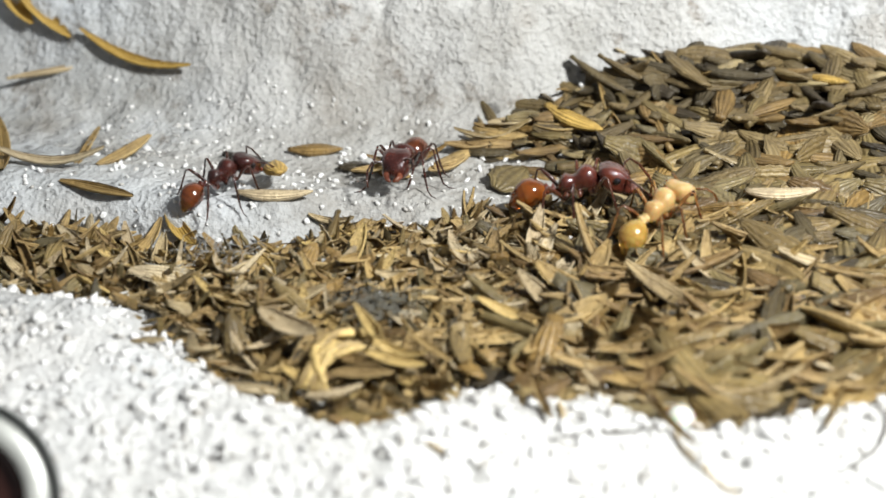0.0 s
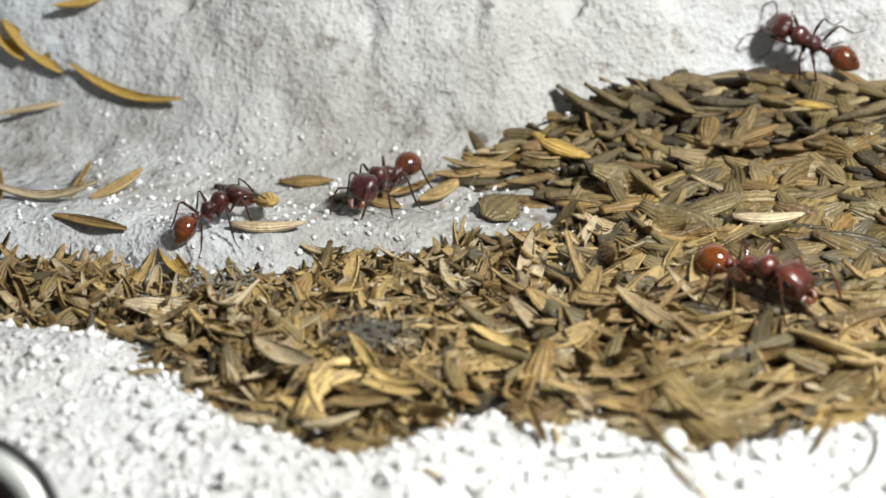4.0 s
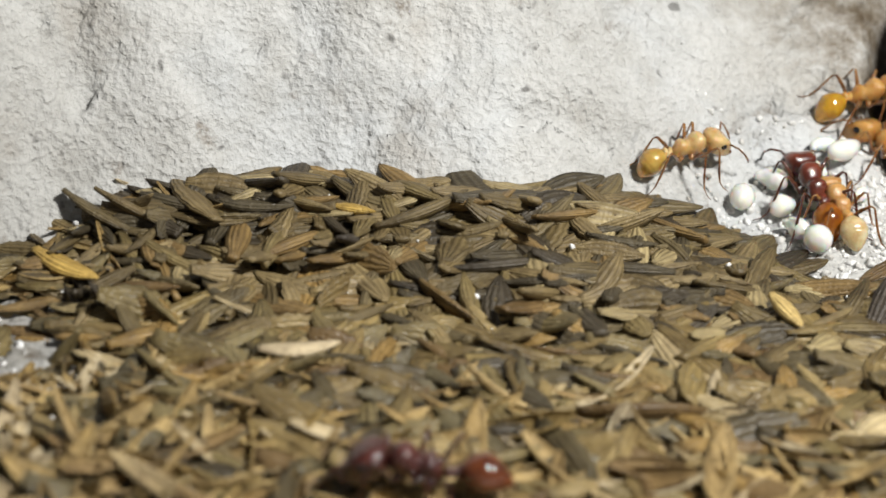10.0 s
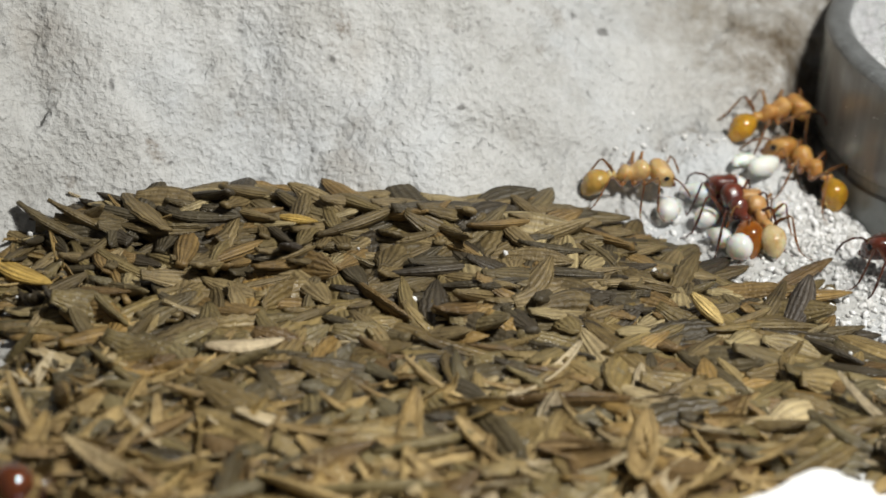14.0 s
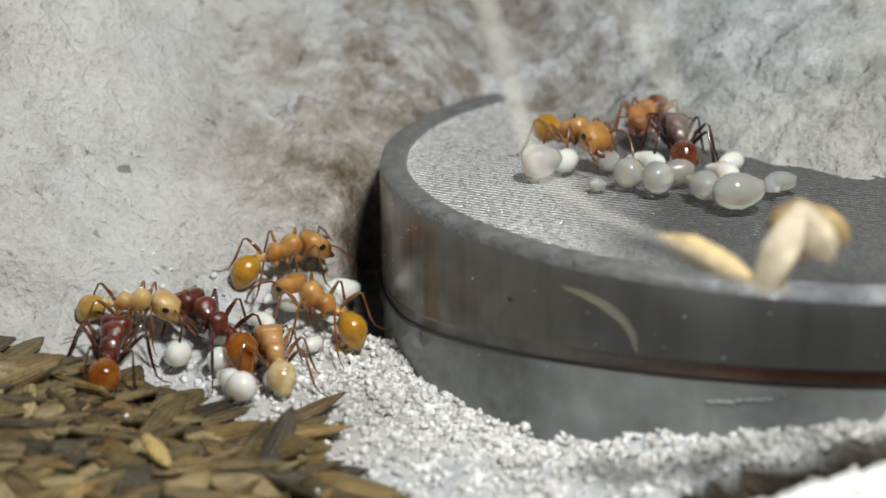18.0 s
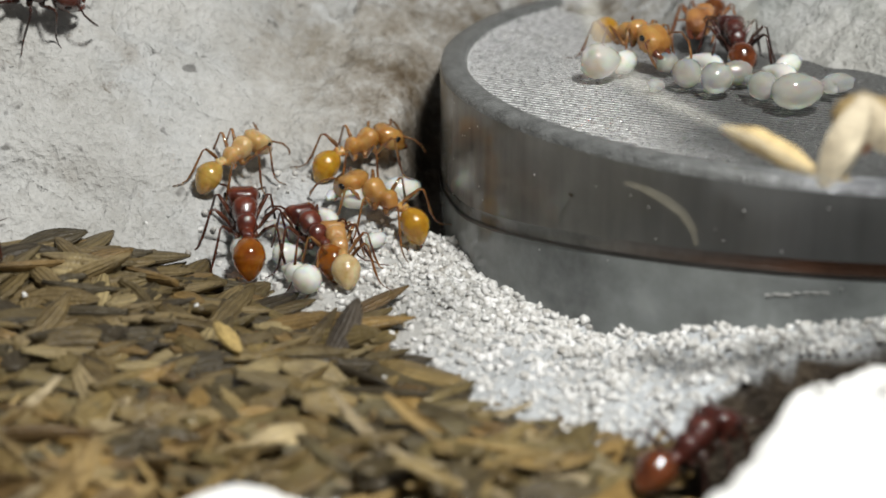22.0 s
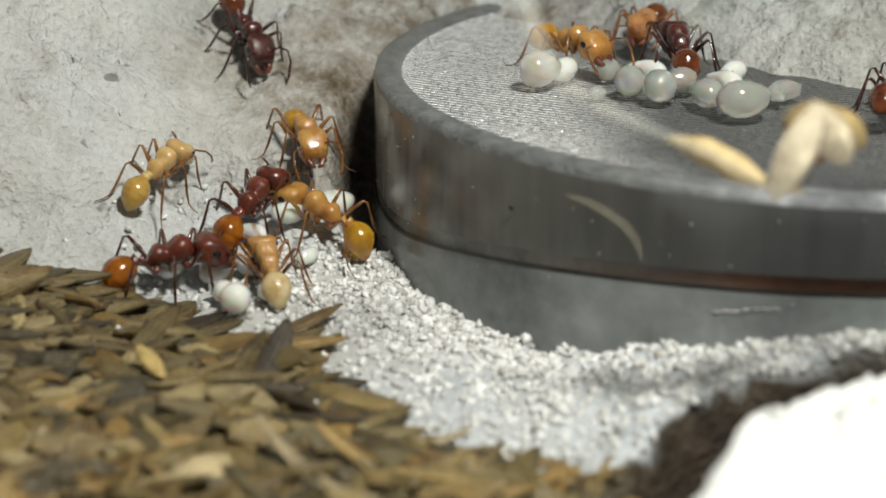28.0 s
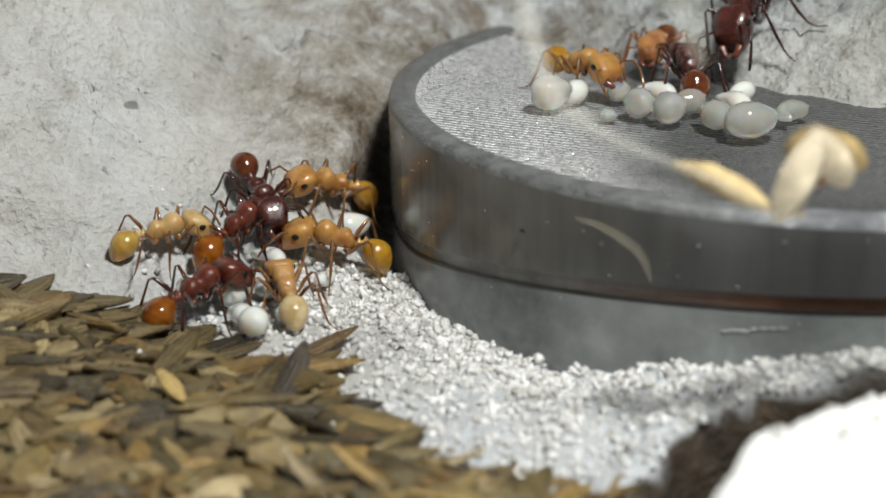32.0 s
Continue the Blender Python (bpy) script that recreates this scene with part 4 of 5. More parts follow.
ROUTES = {
    "a1": [(0, -44.19, -12.88, 55)],
    "a2": [(0, -38.73, -9.5, -88), (3.5, -39.25, -8.49, -88), (4.4, -39.4, -8.1, -140), (5.5, -39.48, -7.64, -191), (6, -39.51, -7.51, -194), (7, -41.42, -8.41, -144), (7.5, -42.03, -9.37, -130), (8, -42.33, -9.22, -123), (9.5, -46.5, -10, -150), (32, -46.5, -10, -150)],
    "a3": [(0, -32.8, -10.54, 14), (1, -33.46, -10.12, 21), (2, -30.97, -10.66, -3), (2.5, -30.39, -11.27, -27), (3, -27.92, -12.15, -0), (3.5, -26.98, -11.75, 10), (4.2, -26.4, -14.2, -50), (4.7, -27.6, -15.3, -110), (5.1, -29.3, -15.9, -165), (5.5, -31.43, -15.36, -229), (6, -31.86, -15.83, -210), (6.5, -33.61, -16.65, -207), (7, -34.8, -16.79, -194), (7.5, -36.12, -16.69, -190), (8, -37.44, -16.63, -187), (8.5, -39.28, -16.79, -171), (10, -47, -17.5, -182), (32, -47, -17.5, -182)],
    "a4": [(0, -29.9, -11.95, 62), (0.5, -29.36, -9.79, 54), (1, -27.94, -8.15, 59), (1.5, -25.68, -7.84, 46), (2, -24.45, -6.41, 58), (2.5, -22.4, -5.28, 38), (3.2, -18.5, -4, 45), (5, -15.8, 1.6, 40), (8.5, -15.02, 2.42, 29), (9, -13.77, 3.11, 28), (9.5, -14.17, 3.2, 32), (10, -14.36, 2.88, 25), (10.5, -14.17, 2.8, 36), (13, -13.61, 2.86, 23), (15.5, -14.19, 2.53, -1), (17.5, -14.16, 2.88, -11), (19, -13.01, 3.86, 18), (20, -12.9, 4.2, 18), (21, -12.83, 4.7, 48), (23, -12.73, 5.19, 57), (26.5, -12.47, 5, 65), (28, -12.77, 5.09, 63), (30, -12.57, 5.38, 62), (32, -13.22, 3.58, 24)],
    "a5": [(0, -15.5, 4, 170), (2.2, -20, 3.2, 168), (3, -23.78, 1.07, 167), (3.5, -24.71, 1.15, 174), (4.5, -25.6, 1.1, 110), (5.5, -25.51, 1.11, 74), (6, -23.6, 1.7, 58), (6.5, -22.2, 3.2, 60), (7.2, -19.8, 6.5, 72), (9, -18, 15, 85), (12, -17, 45, 90), (32, -17, 45, 90)],
    "a6": [(0, -7.5, -9, -160), (7.5, -10, -9.5, -155), (8.5, -16.07, -10.29, -150), (9, -16.84, -13.16, -152), (9.5, -18.75, -14.49, -169), (11.5, -31.05, -17.15, -198), (13, -30.07, -16.78, -197), (13.6, -30.6, -18.1, -120), (14.1, -30.5, -18.6, -60), (14.8, -28, -19.4, -8), (17, -16, -16.6, 10), (19, -10.03, -12.44, 20), (19.5, -7.92, -12.93, -7), (20, -6.11, -13.29, 6), (20.5, -4.2, -12.73, 15), (21, -1.44, -13.1, 5)],
    "a7": [(0, 20, -13, 175), (22.8, 15, -12.2, 175), (24, 8.0, -10.9, 172), (24.5, 7.0, -10.8, 180), (25.3, 5.2, -14.5, 235), (26.3, 3.5, -20, 250), (28, 4, -30, 270), (32, 4, -33, 270)],
    "ra": [(0, -9.76, 2.21, 102), (9.5, -9.76, 2.21, 102), (10.5, -9.44, 2.13, 105), (13, -9.46, 2.01, 101), (15.5, -10.2, 1.23, 108), (17.5, -10.69, 2.99, 118), (19, -11.05, 3.0, 157), (20, -11.0, 2.9, 90), (21, -11.35, 2.8, 85), (22, -12.05, 2.5, 100), (23, -12.81, 3.31, 189), (24.2, -13.2, 2.9, 112), (25.3, -13.2, 2, 55), (26.5, -12.41, 1.69, 9), (28, -12.32, 1.65, 16), (30, -11.88, 0.89, 37), (32, -11.86, 1.23, 42)],
    "rb": [(0, 4, -10.2, 150), (12.6, 1.5, -8.6, 140), (13.9, -3.6, -2.6, 125), (14.2, -5.2, 0.2, 140), (14.5, -6.28, 4.11, 173), (15, -6.2, 2.66, 153), (15.5, -6.66, 3.04, 135), (17.5, -14.62, 0.82, 117), (19, -11.69, 0.7, 40), (19.5, -10.69, 1.3, 60), (20, -9.75, 1.9, 60), (21, -9.3, 2.5, 105), (22, -9.61, 2.2, 115), (23, -9.55, 2.58, 86), (24.5, -9.87, 3.65, 86), (27, -9.87, 4.04, 74), (28, -9.57, 4.42, 60), (30, -10.23, 4.37, 27), (32, -10.68, 4.42, 50)],
    "rc": [(0, -30, 14, -10), (20.3, -28, 11, -20), (21.7, -20.6, 6.3, 2), (22.2, -19.6, 6.5, 8), (22.5, -20.6, 7.0, 70), (22.9, -22.2, 9, 110), (24.2, -23, 15, 70), (26.5, -14, 15.68, 34), (27, -12.28, 16.81, 32), (27.5, -11.4, 15.2, -22), (28, -10.21, 12.46, -63), (28.5, -9.18, 9.87, -57), (29, -9.34, 9.92, -56), (30, -10.03, 8.26, -70), (31, -10.18, 6.71, -79), (32, -9.99, 6.31, -69)],
    "rd": [(0, -30, 22, -80), (15.5, -29, 20, -80), (18, -26, 4, -50), (19.6, -23.5, 1.9, 0), (20.0, -21.6, 1.7, 12), (20.5, -18.21, 1.89, 22), (21, -18.8, 1.47, 24), (21.5, -19.9, -0.22, 7), (22, -21, 0.2, -60), (22.5, -21.5, -1.2, -130), (23.5, -24, -2.5, -185), (32, -24, -2.5, -185)],
    "rf": [(0, 16, 44, -120), (22, 15, 36, -125), (24.5, 10.9, 17.78, -140), (27, 10.26, 16.75, -134), (28.6, 12.5, 21, -120), (30, 10.4, 15.0, -125), (31, 9.3, 11.51, -126), (32, 8.72, 11.79, -128)],
    "y2": [(0, -7.6, 7.19, 27), (13, -7.6, 7.19, 27), (15.5, -8.89, 6.48, 38), (17.5, -9.05, 6.14, 29), (19, -9.07, 6.18, 29), (21, -8.97, 6.46, 36), (23, -7.89, 6.62, 28), (24.5, -7.5, 7.6, -42), (27, -7.8, 8.1, -76), (28, -7.9, 8.0, -76), (30, -7.2, 7.81, -120), (32, -7.47, 7.24, -160)],
    "y3": [(0, -6.46, 4.91, 139), (13, -6.46, 4.91, 139), (17.5, -7.32, 4.23, 143), (19, -7.4, 4.09, 144), (21, -7.39, 4.19, 145), (30, -7.03, 4.38, 154), (32, -7.13, 4.21, 175)],
    "y4": [(0, -8.85, 1.28, 102)],
    "d1": [(0, 1.45, 9.2, -62)],
    "d2": [(0, 4.9, 12.3, -112)],
    "d3": [(0, 5.2, 8.1, 88)],
}


ANTS = {
    "a1": build_ant("dark", "dark red-brown ant with amber gaster holding a seed", 0.86, 0.7),
    "a2": build_ant("dark", "dark red-brown ant walking on bare plaster", 1.0),
    "a3": build_ant("rust", "dark red ant with orange gaster crossing the chaff", 1.08, 0.3, bend=8),
    "a4": build_ant("honey", "pale honey-yellow young ant", 0.98, 0.8, bend=6),
    "a5": build_ant("dark", "dark red ant climbing the plaster slope", 1.0, lift=0.1),
    "a6": build_ant("dark", "dark red ant walking along the heap's front edge", 1.12, 0.1, bend=-6),
    "a7": build_ant("red", "dark red ant with amber gaster crossing the white lump", 1.0, 0.3),
    "ra": build_ant("red", "dark red ant with glossy amber gaster tending brood", 1.18, 0.85),
    "rb": build_ant("red", "dark red ant with orange gaster among the brood", 1.12, 0.75, bend=7),
    "rc": build_ant("dark", "slender dark brown ant coming down the slope", 1.06, lift=0.15, bend=5),
    "rd": build_ant("dark", "dark brown ant carrying a seed in its jaws", 1.06),
    "rf": build_ant("dark", "large dark red ant on plaster behind the dish", 1.45),
    "y2": build_ant("yellow", "honey-yellow young ant beside the dish", 1.06, 0.9),
    "y3": build_ant("yellow", "golden young ant leaning over white brood", 1.1, 0.95, bend=5),
    "y4": build_ant("pale", "newly emerged ant with cream-white gaster", 1.02, 0.6),
    "d1": build_ant("yellow", "yellow young ant with head bent to brood on dish", 1.12, 0.3),
    "d2": build_ant("orange", "orange-brown ant on the dish's brushed top", 1.06),
    "d3": build_ant("dark", "dark brown ant bent over larvae on dish", 1.12, 0.6),
}
for key in ("a1", "y4"):
    ANTS[key].matrix_basis = standing(*ROUTES[key][0][1:], None, 0.35)
for key in ("d1", "d2", "d3"):
    ANTS[key].matrix_basis = standing(*ROUTES[key][0][1:], level=TOP)


# ---- brood ----
BROOD = plain_material("waxy_brood", (0.92, 0.91, 0.85), 0.10, vary=0.06, scale=0.8, rel=0.1, dist=0.05, trans=0.30, sss=0.7, ior=1.25)
CLEAR = plain_material("watery_brood", (0.90, 0.90, 0.84), 0.08, vary=0.12, scale=0.8, rel=0.1, dist=0.05, trans=0.78, sss=0.7, ior=1.18)
for m in (BROOD, CLEAR):
    m.node_tree.nodes["Principled BSDF"].inputs["Coat Weight"].default_value = 1.0
    m.node_tree.nodes["Principled BSDF"].inputs["Coat Roughness"].default_value = 0.09


def larva_mesh(size, curl, fat=0.42, n=14):
    pts, radii = [], []
    for i in range(n + 1):
        k = i / n
        a = (k - 0.5) * curl
        r = size * 1.75 / max(curl, 0.3)
        pts.append(Vector((math.sin(a) * r, (1 - math.cos(a)) * r, fat * size * 0.9)))
        radii.append(max(0.05, fat * size * math.sin(math.pi * (0.06 + 0.86 * k)) ** 0.6 * (1 - 0.55 * k)) * (1 - 0.045 * (i % 2)))
    return tube(pts, radii, 14)


LARVAE = [from_bm(larva_mesh(0.9, 1.3, 0.56)), from_bm(larva_mesh(0.95, 2.8, 0.46)), from_bm(larva_mesh(0.80, 1.7, 0.78)), from_bm(larva_mesh(0.62, 0.9, 1.0))]
CLEARS = [me.copy() for me in LARVAE]
for me in LARVAE:
    me.materials.append(BROOD)
for me in CLEARS:
    me.materials.append(CLEAR)


def build_larva(kind, x, y, turn, level=None, tip=0, scale=1.0, white=False):
    z = floor_z(x, y) if level is None else level
    ob = part("larva", (CLEARS if level and not white else LARVAE)[kind], None, at=place(x, y, z + 0.02, tip, 0, turn) @ Matrix.Diagonal((scale, scale, scale, 1)))
    return tagged(ob, "glossy white ant larva on " + ("brushed dish top" if level else "grey plaster grit"), "larva", group="brood")


for kind, x, y, turn, scale in (
        (3, 0.2, 6.5, 20, 1.15), (0, 1.2, 7.6, 70, 0.95), (3, 3.0, 5.4, 80, 0.95), (3, 3.9, 4.5, 40, 1.0), (2, 4.6, 5.6, 200, 0.8), (2, 5.2, 3.8, 100, 0.9),
        (2, 6.2, 2.4, 15, 1.1), (1, 7.7, 4.4, 230, 0.9), (0, 6.3, 5.6, 110, 0.9), (0, 4.0, 7.4, 130, 0.85), (2, 2.7, 7.6, 60, 0.7), (0, 7.0, 7.2, 60, 0.85), (3, 1.9, 5.0, 0, 0.45)):
    build_larva(kind, x, y, turn, TOP, scale=scale * 1.2, white=kind == 0)
for kind, x, y, turn, scale in (
        (2, -6.7, 6.4, 25, 1.05), (0, -8.1, 4.6, 40, 1.05), (3, -9.85, -0.1, 100, 1.05), (2, -12.0, 2.4, 80, 0.95), (0, -9.5, 3.9, 140, 0.9),
        (2, -10.9, 3.4, 150, 0.85), (3, -8.9, 0.9, 70, 0.7), (3, -10.6, 2.2, 20, 0.9), (1, -8.7, 3.7, 70, 0.75), (0, -9.3, 2.6, 10, 0.8), (2, -10.3, 1.0, 120, 0.8), (1, -9.0, 5.0, 200, 0.8), (0, -7.6, 3.4, 60, 0.7)):
    build_larva(kind, x, y, turn, None, scale=scale)


# ---- loose seeds and husks on the plaster ----
def loose(name, me, material, x, y, turn, label, scale=(1, 1, 1), lift=0.12, rx=0, ry=0):
    data = me.copy()
    data.materials.clear()
    data.materials.append(material)
    ob = part(name, data, None, at=place(x, y, floor_z(x, y) + lift, rx, ry, turn) @ Matrix.Diagonal((*scale, 1)))
    return tagged(ob, label, name.replace("_", " "))


loose("seed", SEEDS[5], DARK, -44.7, -8.9, -18, "slim dark brown seed on white plaster", (0.85, 0.75, 1))
loose("seed", SEEDS[2], SEED, -42.7, -7.5, 12, "tan seed on white plaster", (0.9, 0.8, 1))
loose("seed", SEEDS[4], PALE, -42.3, -12.5, 12, "pale cream seed beside the chaff", (1.0, 0.75, 1))
loose("husk", HUSKS[2], GOLD, -44.9, -14.5, -48, "yellow husk lying on plaster", (1.1, 0.9, 1))
loose("husk", HUSKS[3], GOLD, -50.8, -4.7, -8, "long curved golden husk on the slope", (1.65, 1.2, 1.2), 0.15, ry=10)
loose("husk", HUSKS[1], GOLD, -55.0, -3.8, -22, "golden husk on the slope", (1.45, 1.3, 1.2), 0.2, ry=28)
loose("husk", HUSKS[5], GOLD, -56.1, -3.7, -30, "golden husk on the slope", (1.0, 1.0, 1.2), 0.2, ry=30)
loose("husk", HUSKS[2], GOLD, -52.6, -2.8, 24, "golden husk on the slope", (1.0, 1.0, 1.2), 0.2, ry=-15)
loose("husk", HUSKS[0], PALE, -54.0, -5.2, 35, "thin pale husk on plaster", (1.76, 0.65, 1.2))
loose("husk", HUSKS[4], HUSK, -50.6, -9.6, 100, "thin brown husk on plaster", (1.7, 0.45, 1.2))
loose("husk", HUSKS[1], HUSK, -48.9, -10.0, 70, "translucent tan husk on plaster", (1.15, 1.04, 1.2))
loose("husk", HUSKS[2], HUSK, -52.9, -11.4, 120, "straw husk on plaster", (1.62, 1.04, 1.2))
loose("husk", HUSKS[3], HUSK, -50.9, -11.6, 10, "straw husk on plaster", (1.35, 1.04, 1.2))
loose("husk", HUSKS[0], HUSK, -48.5, -13.1, -10, "straw husk on plaster", (1.49, 1.04, 1.2))
loose("husk", HUSKS[4], HUSK, -43.0, -21.2, 20, "small brown husk splinter", (0.5, 0.3, 1))
loose("husk", HUSKS[1], HUSK, -31.4, -21.9, -62, "brown husk splinter on plaster", (0.85, 0.4, 1))
loose("husk", HUSKS[5], HUSK, -28.0, -22.3, -50, "thin bent straw on plaster", (1.1, 0.2, 1))
loose("husk", HUSKS[2], HUSK, -23.9, -20.9, 80, "thin bent straw on plaster", (0.9, 0.2, 1))
loose("seed", SEEDS[4], PALE, -26.2, -9.0, 14, "pale split seed on the heap", (0.95, 0.85, 1), 0.35)
loose("seed", SEEDS[3], DARK, -25.3, -3.3, 84, "black upright seed in the heap", (0.9, 0.8, 1), 0.4, ry=25)
loose("seed", SEEDS[1], STUB, -11.8, -5.6, -58, "broken pale yellow seed stub", (0.75, 0.72, 1.2), 0.62, ry=12)
loose("seed", SEEDS[0], GOLD, -25.2, -1.8, -12, "small yellow seed on the heap", (0.75, 0.6, 1), 0.35)
loose("seed", SEEDS[7], GOLD, -33.8, -5.0, -35, "orange-brown ribbed seed on the heap", (0.95, 0.9, 1), 0.3)
loose("seed", SEEDS[0], SEED, -35.3, -8.4, 70, "round flat dark brown seed on plaster", (0.95, 2.1, 0.9), 0.26, rx=15)
loose("seed", SEEDS[6], SEED, -7.7, -1.3, 32, "long toothed brown seed at the heap's edge", (0.95, 0.75, 1), 0.3, ry=-12)
loose("seed", SEEDS[5], SEED, -7.9, -3.3, 15, "long brown seed at the heap's edge", (1.15, 0.8, 1), 0.25)
loose("seed", SEEDS[7], DARK, -8.6, -4.4, 60, "dark tilted seed at the heap's edge", (0.8, 1.0, 1), 0.35, ry=-35)
loose("seed", SEEDS[7], SEED, -6.3, -6.3, -35, "large yellow-brown seed at the heap's edge", (1.1, 1.2, 1), 0.25)


rnd_trail = random.Random(12)
for k in range(15):
    f = k / 14
    x, y = -40.2 + 6.0 * f + rnd_trail.gauss(0, 0.5), -8.3 + 3.2 * f + rnd_trail.gauss(0, 0.45)
    loose("husk" if k % 2 else "seed", (HUSKS if k % 2 else SEEDS)[k % 6], HUSK if k % 3 else SEED, x, y, rnd_trail.gauss(20, 30),
          "dry straw husk in a trail along the slope's foot" if k % 2 else "brown seed in a trail along the slope's foot", (rnd_trail.uniform(0.7, 1.0), 0.9, 1), 0.14)


# ---- straw and lint on the chaff ----
def build_straw(x, y):
    rnd = random.Random(77)
    z = floor_z(x, y)
    thing = tagged(new("straw_bundle"), "arched bundle of golden straw on the chaff", "straw")
    thing.matrix_basis = place(x, y, z)
    for k in range(9):
        # thin arched stems that fan out from one foot
        lean, reach = 62 + 7 * (k - 4) + rnd.gauss(0, 4), rnd.uniform(2.2, 3.4)
        d = Vector((math.cos(radians(lean)), math.sin(radians(lean)), 0))
        side = Vector((-d.y, d.x, 0)) * rnd.uniform(0.35, 0.8)
        pts = [Vector((-0.9 + 0.12 * k, -1.3, 0.1)) + d * (reach * i / 8) + side * math.sin(math.pi * i / 8) + Vector((0, 0, 0.55 * math.sin(math.pi * i / 8))) for i in range(9)]
        part("straw", tube(pts, [rnd.uniform(0.06, 0.10) * (0.5 + math.sin(math.pi * (0.1 + 0.8 * i / 8))) for i in range(9)], 6), STUB if k % 3 else HUSK, thing)
    for k, (ox, oy, turn, size) in enumerate(((0.5, -0.3, -12, 0.8), (1.5, 0.3, -24, 0.85), (0.9, -0.9, 4, 0.9), (0.5, -2.1, 24, 0.7), (2.4, 0.5, -30, 0.8), (1.7, -0.4, -4, 0.75), (-1.7, 0.6, -28, 0.95), (0.7, 0.9, -52, 0.7))):
        part("husk_blade", copied(HUSKS[(k + 2) % 6], PALE if k in (3, 6) else STUB if k % 2 else HUSK), None, thing,
             at=place(ox, oy, 0.42 + 0.05 * k, rnd.uniform(-25, 25), rnd.uniform(-8, 8), turn) @ Matrix.Diagonal((size, size * 1.1, 0.8, 1)))


def build_lint(x, y, spread, count, color, label):
    rnd = random.Random(int(x * 10))
    bm = bmesh.new()
    for _ in range(count):
        p = Vector((rnd.gauss(0, spread), rnd.gauss(0, spread * 0.6), 0.12 + abs(rnd.gauss(0, 0.14))))
        d = Vector((rnd.gauss(0, 1), rnd.gauss(0, 1), rnd.gauss(0, 0.3))).normalized() * rnd.uniform(0.3, 0.9)
        c = Vector((rnd.gauss(0, 0.15), rnd.gauss(0, 0.15), rnd.uniform(0, 0.2)))
        tube([p, p + d * 0.5 + c, p + d], (0.010, 0.013, 0.008), 4, bm)
    ob = part("lint_tuft", bm, plain_material("lint", color, 0.9, vary=0.3, rel=0), at=place(x, y, floor_z(x, y) + 0.1))
    tagged(ob, label, "lint")


build_straw(-37.4, -20.6)
build_lint(-37.3, -17.9, 0.55, 170, (0.16, 0.155, 0.13), "grey fuzzy lint tuft on the chaff")
build_lint(-43.0, -15.9, 0.8, 70, (0.34, 0.34, 0.33), "pale fibrous lint tuft at the heap's edge")
build_lint(-49.5, -9.0, 1.0, 80, (0.45, 0.44, 0.42), "grey lint tuft on plaster")


def carried_seed(ant, me, material, at, label):
    part("carried_seed", copied(me, material), None, ant, label, at)


carried_seed(ANTS["rd"], SEEDS[4], OLIVE, place(2.1, 0, 0.5, 0, 8, 8) @ Matrix.Diagonal((0.62, 0.8, 0.8, 1)), "olive seed held in the jaws")
carried_seed(ANTS["a1"], SEEDS[2], GOLD, place(2.2, -0.3, 0.5, 0, 20, 60), "yellow seed held in the jaws")


# ---- metal fitting in the front plaster ----
def build_fitting():
    thing = tagged(new("metal_fitting"), "polished round metal fitting with black outer ring", "metal fitting")
    thing.matrix_basis = place(-43.95, -29.75, 1.85, 52, 0, 14)
    black = plain_material("black_ring", (0.014, 0.016, 0.015), 0.35, spec=0.35, vary=0.7, scale=3.0, rel=0.6, dist=0.08)
    core = plain_material("dark_bore", (0.030, 0.012, 0.010), 0.06, vary=0.4, rel=0)
    part("outer_ring", lathe([(2.28, 0.50), (2.36, 0.58), (2.50, 0.46), (2.52, 0.3), (1.2, -2.8)]), black, thing, "glossy black ring")
    part("annulus", lathe([(1.70, 0.50), (1.78, 0.66), (1.95, 0.68), (2.2, 0.58), (2.28, 0.48)]), plain_material("satin_steel", (0.52, 0.53, 0.50), 0.38, 0.4, vary=0.12, scale=0.8, rel=0.2), thing, "bright polished steel annulus")
    part("bore", lathe([(0, 0.45), (0.7, 0.40), (1.5, 0.18), (1.70, 0.50)]), core, thing, "dark glossy bore")
    return thing


build_fitting()


# ---- plaster grit ----
def grit_material():
    m, t, b = mat("plaster_crystals", 0.45, 0, 0.5)
    geo = t.nodes.new("ShaderNodeNewGeometry")
    col = ramp(t, geo.outputs["Random Per Island"], [(0.0, (0.46, 0.44, 0.41)), (0.06, (0.60, 0.59, 0.57)), (0.5, (0.74, 0.74, 0.73)), (1.0, (0.88, 0.88, 0.88))])
    vein = ramp(t, noise_tex(t, 2.5, 4, 0.7).outputs[0], [(0.35, (0.70, 0.69, 0.67)), (0.55, (1, 1, 1))])
    t.links.new(mix(t, 1.0, col.outputs[0], vein.outputs[0], "MULTIPLY"), b.inputs["Base Color"])
    bump(t, b, noise_tex(t, 7, 3).outputs[0], 0.8, 0.1)
    return m


GRIT = grit_material()


def grit_mesh(kind):
    bm = bmesh.new()
    bmesh.ops.create_icosphere(bm, subdivisions=1, radius=0.16 * U)
    rnd = random.Random(kind)
    flat = (rnd.uniform(0.7, 1.3), rnd.uniform(0.7, 1.3), rnd.uniform(0.6, 1.1))
    for v in bm.verts:
        v.co *= rnd.uniform(0.5, 1.35)
        v.co = Vector(c * k for c, k in zip(v.co, flat))
    bm.loops.layers.uv.new("UVMap")
    return from_bm(bm, False)


